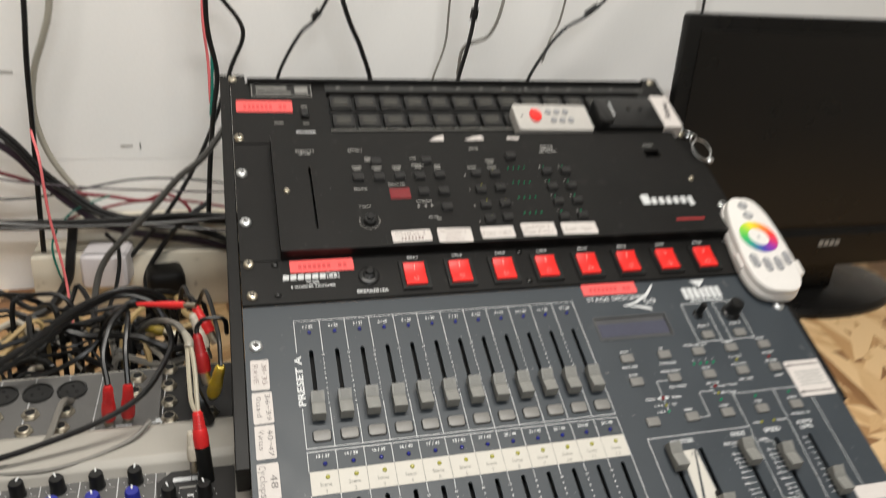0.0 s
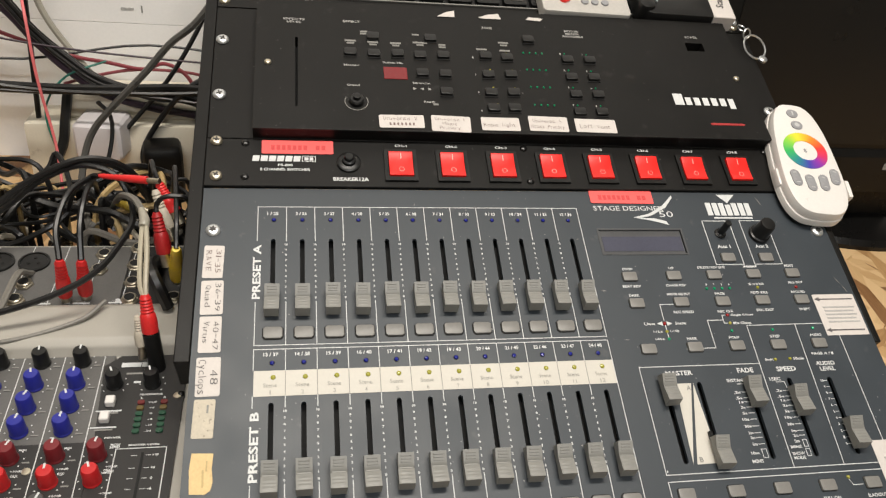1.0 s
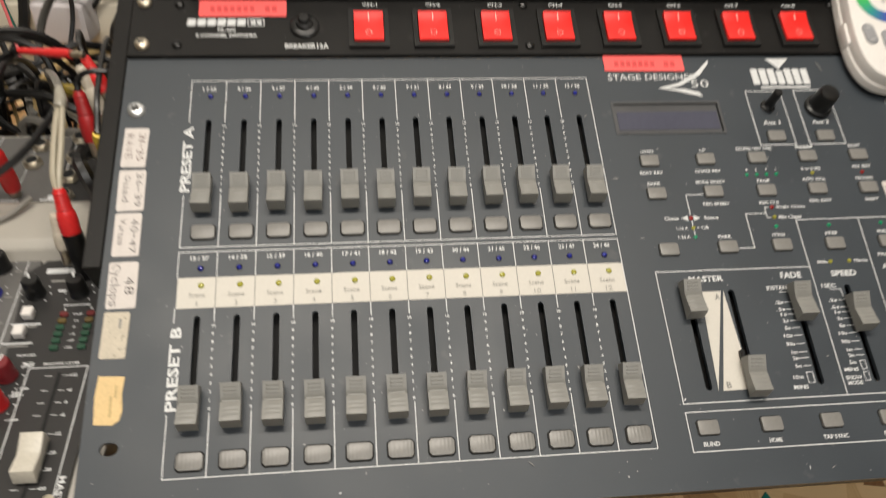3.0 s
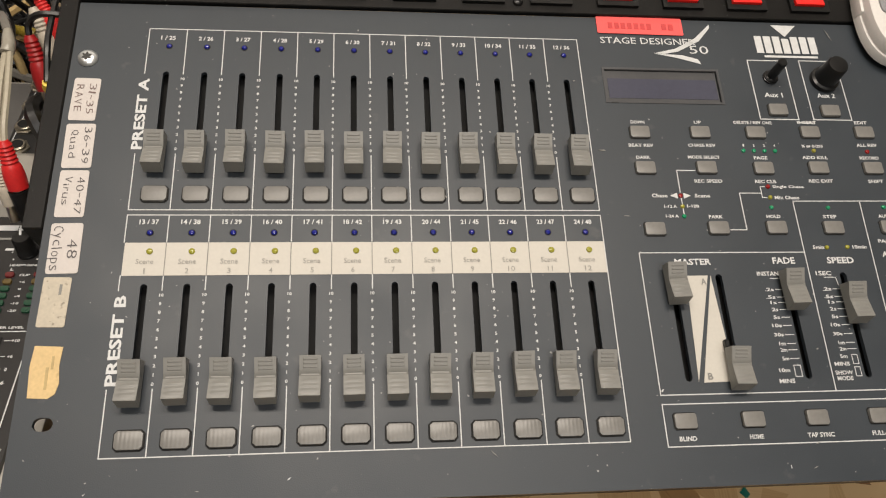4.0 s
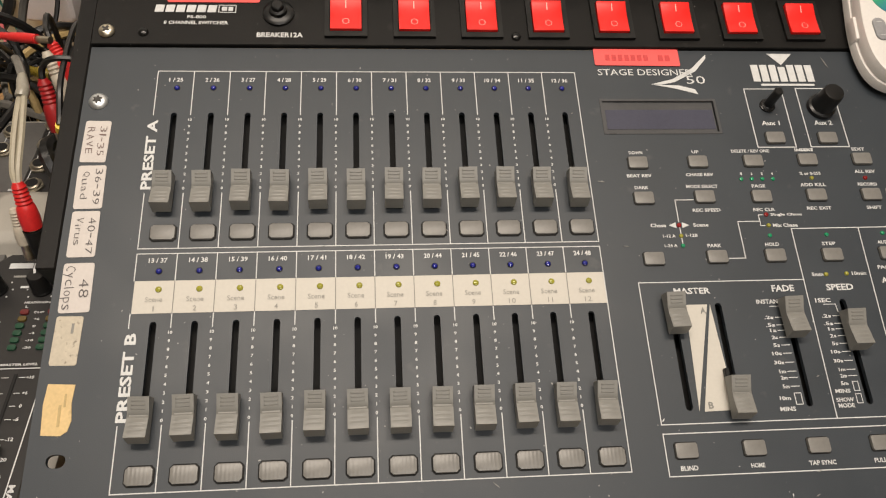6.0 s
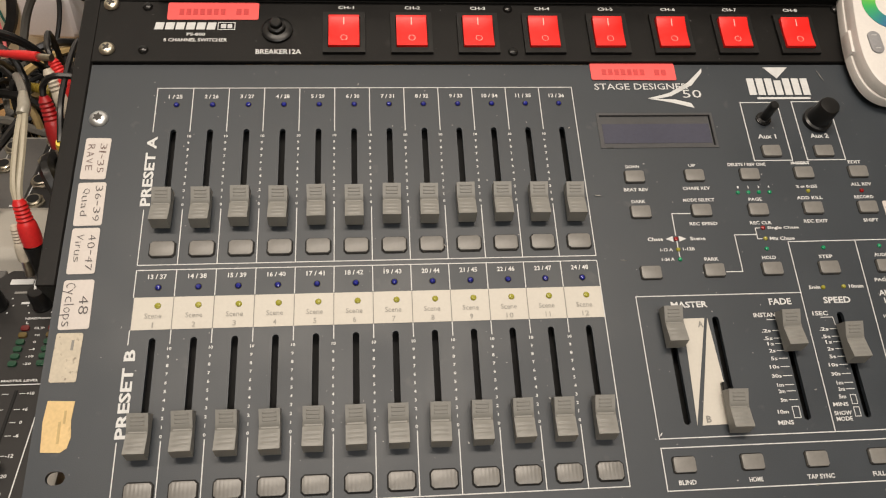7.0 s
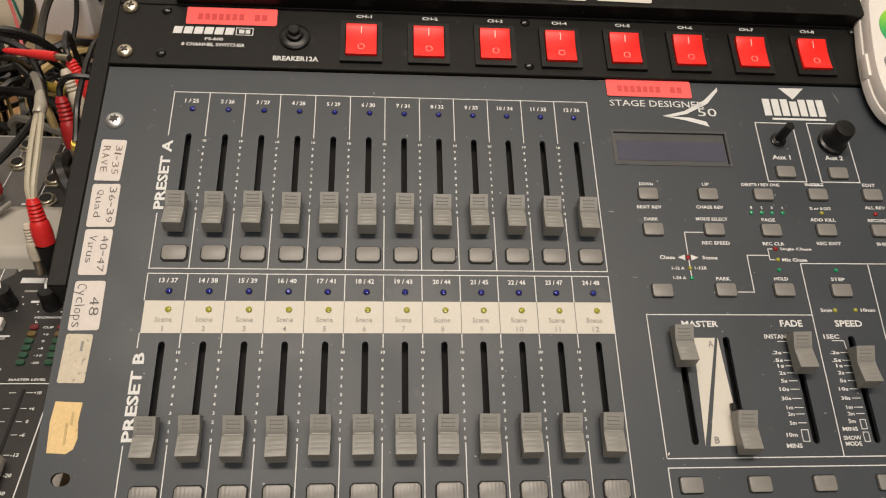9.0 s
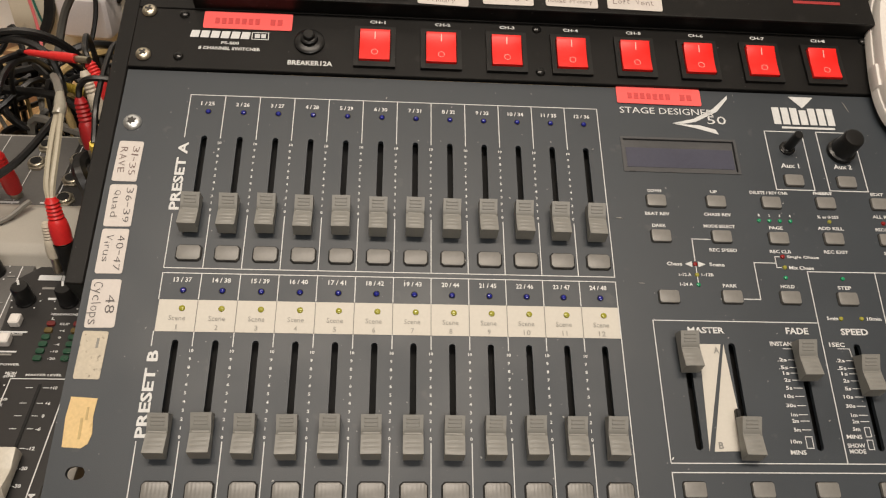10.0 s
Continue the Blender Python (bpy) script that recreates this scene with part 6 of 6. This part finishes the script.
cable([(0.415, 0.43, 1.30), (0.412, 0.43, 1.16), (0.405, 0.43, 1.10), (0.392, 0.425, 1.075), (0.376, 0.405, 1.05)], 0.0014, GREY_RUBBER, "thin grey cable joining the wall bundle", "wall cables")
cable([(0.614, 0.44, 1.30), (0.616, 0.44, 1.15), (0.619, 0.44, 1.10), (0.62, 0.405, 1.0), (0.63, 0.40, 0.80)], 0.0020, BLACK_RUBBER, "black cable behind the monitor", "wall cables")
# horizontal bundle behind the mixer
for k in range(6):
    dz, dy = rnd.uniform(-0.010, 0.010), rnd.uniform(-0.012, 0.012)
    cable([(-0.46, 0.385 + dy, 0.872 + dz * 2), (-0.33, 0.38 + dy, 0.870 + dz), (-0.205, 0.38 + dy, 0.866 + dz * 0.7), (-0.128, 0.38 + dy, 0.868 + dz * 0.5), (-0.059, 0.375 + dy, 0.871 + dz), (0.03, 0.36 + dy, 0.87 + dz)], rnd.uniform(0.0018, 0.0036), BLACK_RUBBER, "black cable in the bundle running to the rack", "cable bundle")
for k in range(5):
    dz, dy = rnd.uniform(-0.014, 0.014), rnd.uniform(-0.012, 0.012)
    cable([(-0.46, 0.40 + dy, 1.06 + dz * 3), (-0.34, 0.395 + dy, 1.005 + dz * 2), (-0.255, 0.39 + dy, 0.960 + dz), (-0.217, 0.39 + dy, 0.914 + dz * 0.8), (-0.190, 0.39 + dy, 0.886 + dz * 0.9), (-0.155, 0.385 + dy, 0.862 + dz * 0.9), (-0.100, 0.38 + dy, 0.848 + dz * 0.9), (-0.058, 0.38 + dy, 0.842 + dz), (0.02, 0.36, 0.82)], rnd.uniform(0.0018, 0.0038), BLACK_RUBBER if k != 3 else PURPLE_WIRE, "dark cable sagging from the wall to the rack", "cable bundle")
cable([(-0.30, 0.41, 0.93), (-0.202, 0.41, 0.894), (-0.150, 0.41, 0.884), (-0.115, 0.41, 0.878), (-0.09, 0.41, 0.885), (-0.066, 0.405, 0.872), (-0.05, 0.39, 0.84)], 0.0022, mat("dull_red_cable", (0.22, 0.035, 0.045), 0.5), "dull red cable behind the mixer")
cable([(-0.20, 0.41, 0.858), (-0.164, 0.41, 0.869), (-0.121, 0.41, 0.877), (-0.069, 0.41, 0.876), (-0.02, 0.40, 0.87)], 0.0018, mat("faded_red_cable", (0.25, 0.06, 0.07), 0.5), "faded red cable behind the mixer")
cable([(-0.04, 0.375, 0.885), (-0.068, 0.37, 0.866), (-0.096, 0.37, 0.832), (-0.115, 0.365, 0.798), (-0.108, 0.35, 0.777), (-0.08, 0.33, 0.762)], 0.0032, BLACK_RUBBER, "black power lead curving down to the table")
cable([(-0.19, 0.385, 0.862), (-0.195, 0.375, 0.83), (-0.20, 0.36, 0.80), (-0.22, 0.34, 0.775), (-0.26, 0.32, 0.765)], 0.0055, BLACK_RUBBER, "thick black cable bending down to the table")
cable([(-0.150, 0.34, 0.865), (-0.139, 0.34, 0.848), (-0.140, 0.33, 0.82), (-0.150, 0.31, 0.79), (-0.17, 0.28, 0.765)], 0.0022, BLACK_RUBBER, "thin black adaptor lead")
# tangled heap between mixer and wall
heap = [BLACK_RUBBER] * 18 + [GREY_RUBBER] * 2 + [WHITE_RUBBER] * 3 + [TAN_RUBBER] * 4 + [PURPLE_WIRE] * 2
words = {"black_cable_jacket": "black", "grey_cable_jacket": "grey", "cream_cable_jacket": "cream", "tan_cable_jacket": "tan", "purple_wire": "purple", "green_wire": "dark green"}
rnd = random.Random(23)
for k in range(66):
    m = heap[k % len(heap)]
    x, y = rnd.uniform(-0.42, -0.06), rnd.uniform(0.13, 0.20)
    a = rnd.choice((0, math.pi)) + rnd.gauss(0, 0.7)
    base = rnd.uniform(0.756, 0.80) + max(0.0, 0.05 - abs(y - 0.17)) * 1.2
    pts = []
    for s in range(rnd.randint(5, 9)):
        pts.append((x, y, max(base + rnd.uniform(-0.006, 0.026), TABLE + 0.005)))
        a += rnd.gauss(0, 0.55)
        if x < -0.44 or x > -0.055:
            a = math.pi - a
        if y < 0.125 or y > 0.205:
            a = -a
        x, y = min(max(x + 0.042 * math.cos(a), -0.46), -0.045), min(max(y + 0.042 * math.sin(a), 0.122), 0.215)
    pts = [(*pts[0][:2], TABLE + 0.005), *pts, (*pts[-1][:2], TABLE + 0.005)]
    cable(pts, rnd.uniform(0.0013, 0.0036), m, words[m.name] + " cable in the tangled heap behind the mixer", "tangled cables", 6, 6)

# loose wires strung across the wall bundles
for k in range(4):
    m = (BLACK_RUBBER, BLACK_RUBBER, PURPLE_WIRE, BLACK_RUBBER)[k % 4]
    x0, x1 = rnd.uniform(-0.60, -0.50), rnd.uniform(0.02, 0.06)
    z0, z1, y = rnd.uniform(0.87, 0.98), rnd.uniform(0.85, 0.90), rnd.uniform(0.33, 0.42)
    cable([(x0 + (x1 - x0) * f, y + rnd.uniform(-0.012, 0.012), z0 + (z1 - z0) * f - 0.05 * f * (1 - f) + rnd.uniform(-0.014, 0.014)) for f in (0, 0.25, 0.5, 0.75, 1)], rnd.uniform(0.0010, 0.0024), m, "thin dark wire strung across the cable bundle", "strung wires", 6, 6)

# ---- mains adaptor and sockets ----
ad = thing("mains_adaptor", pose(-0.156, 0.365, TABLE, 0, 0, -6), "white plug-in mains adaptor among the cables", "power adaptor")
part("body", box(-0.0255, 0.0255, -0.020, 0.030, 0.043, 0.086, 0.008, segs=3), PALE_PLASTIC, ad)
strip = thing("socket_strip", pose(-0.10, 0.405, TABLE, 0, 0, 0), "cream mains socket strip lying at the foot of the wall", "power strip")
part("housing", box(-0.14, 0.10, -0.030, 0.030, 0.0, 0.074, 0.005, segs=2), TRUNK, strip)
part("housing_top", box(-0.10, 0.10, -0.014, 0.032, 0.074, 0.106, 0.004), TRUNK, strip)
for u in (-0.005, 0.012):
    part("socket_hole", box(u, u + 0.006, -0.0306, -0.0298, 0.050, 0.054), VOID, strip)
pl = thing("mains_plug", pose(-0.092, 0.350, TABLE, 0, 0, 10), "black three-pin mains plug in the socket strip", "plug")
part("body", box(-0.021, 0.021, -0.018, 0.024, 0.0, 0.064, 0.011, segs=4), BLACK, pl)
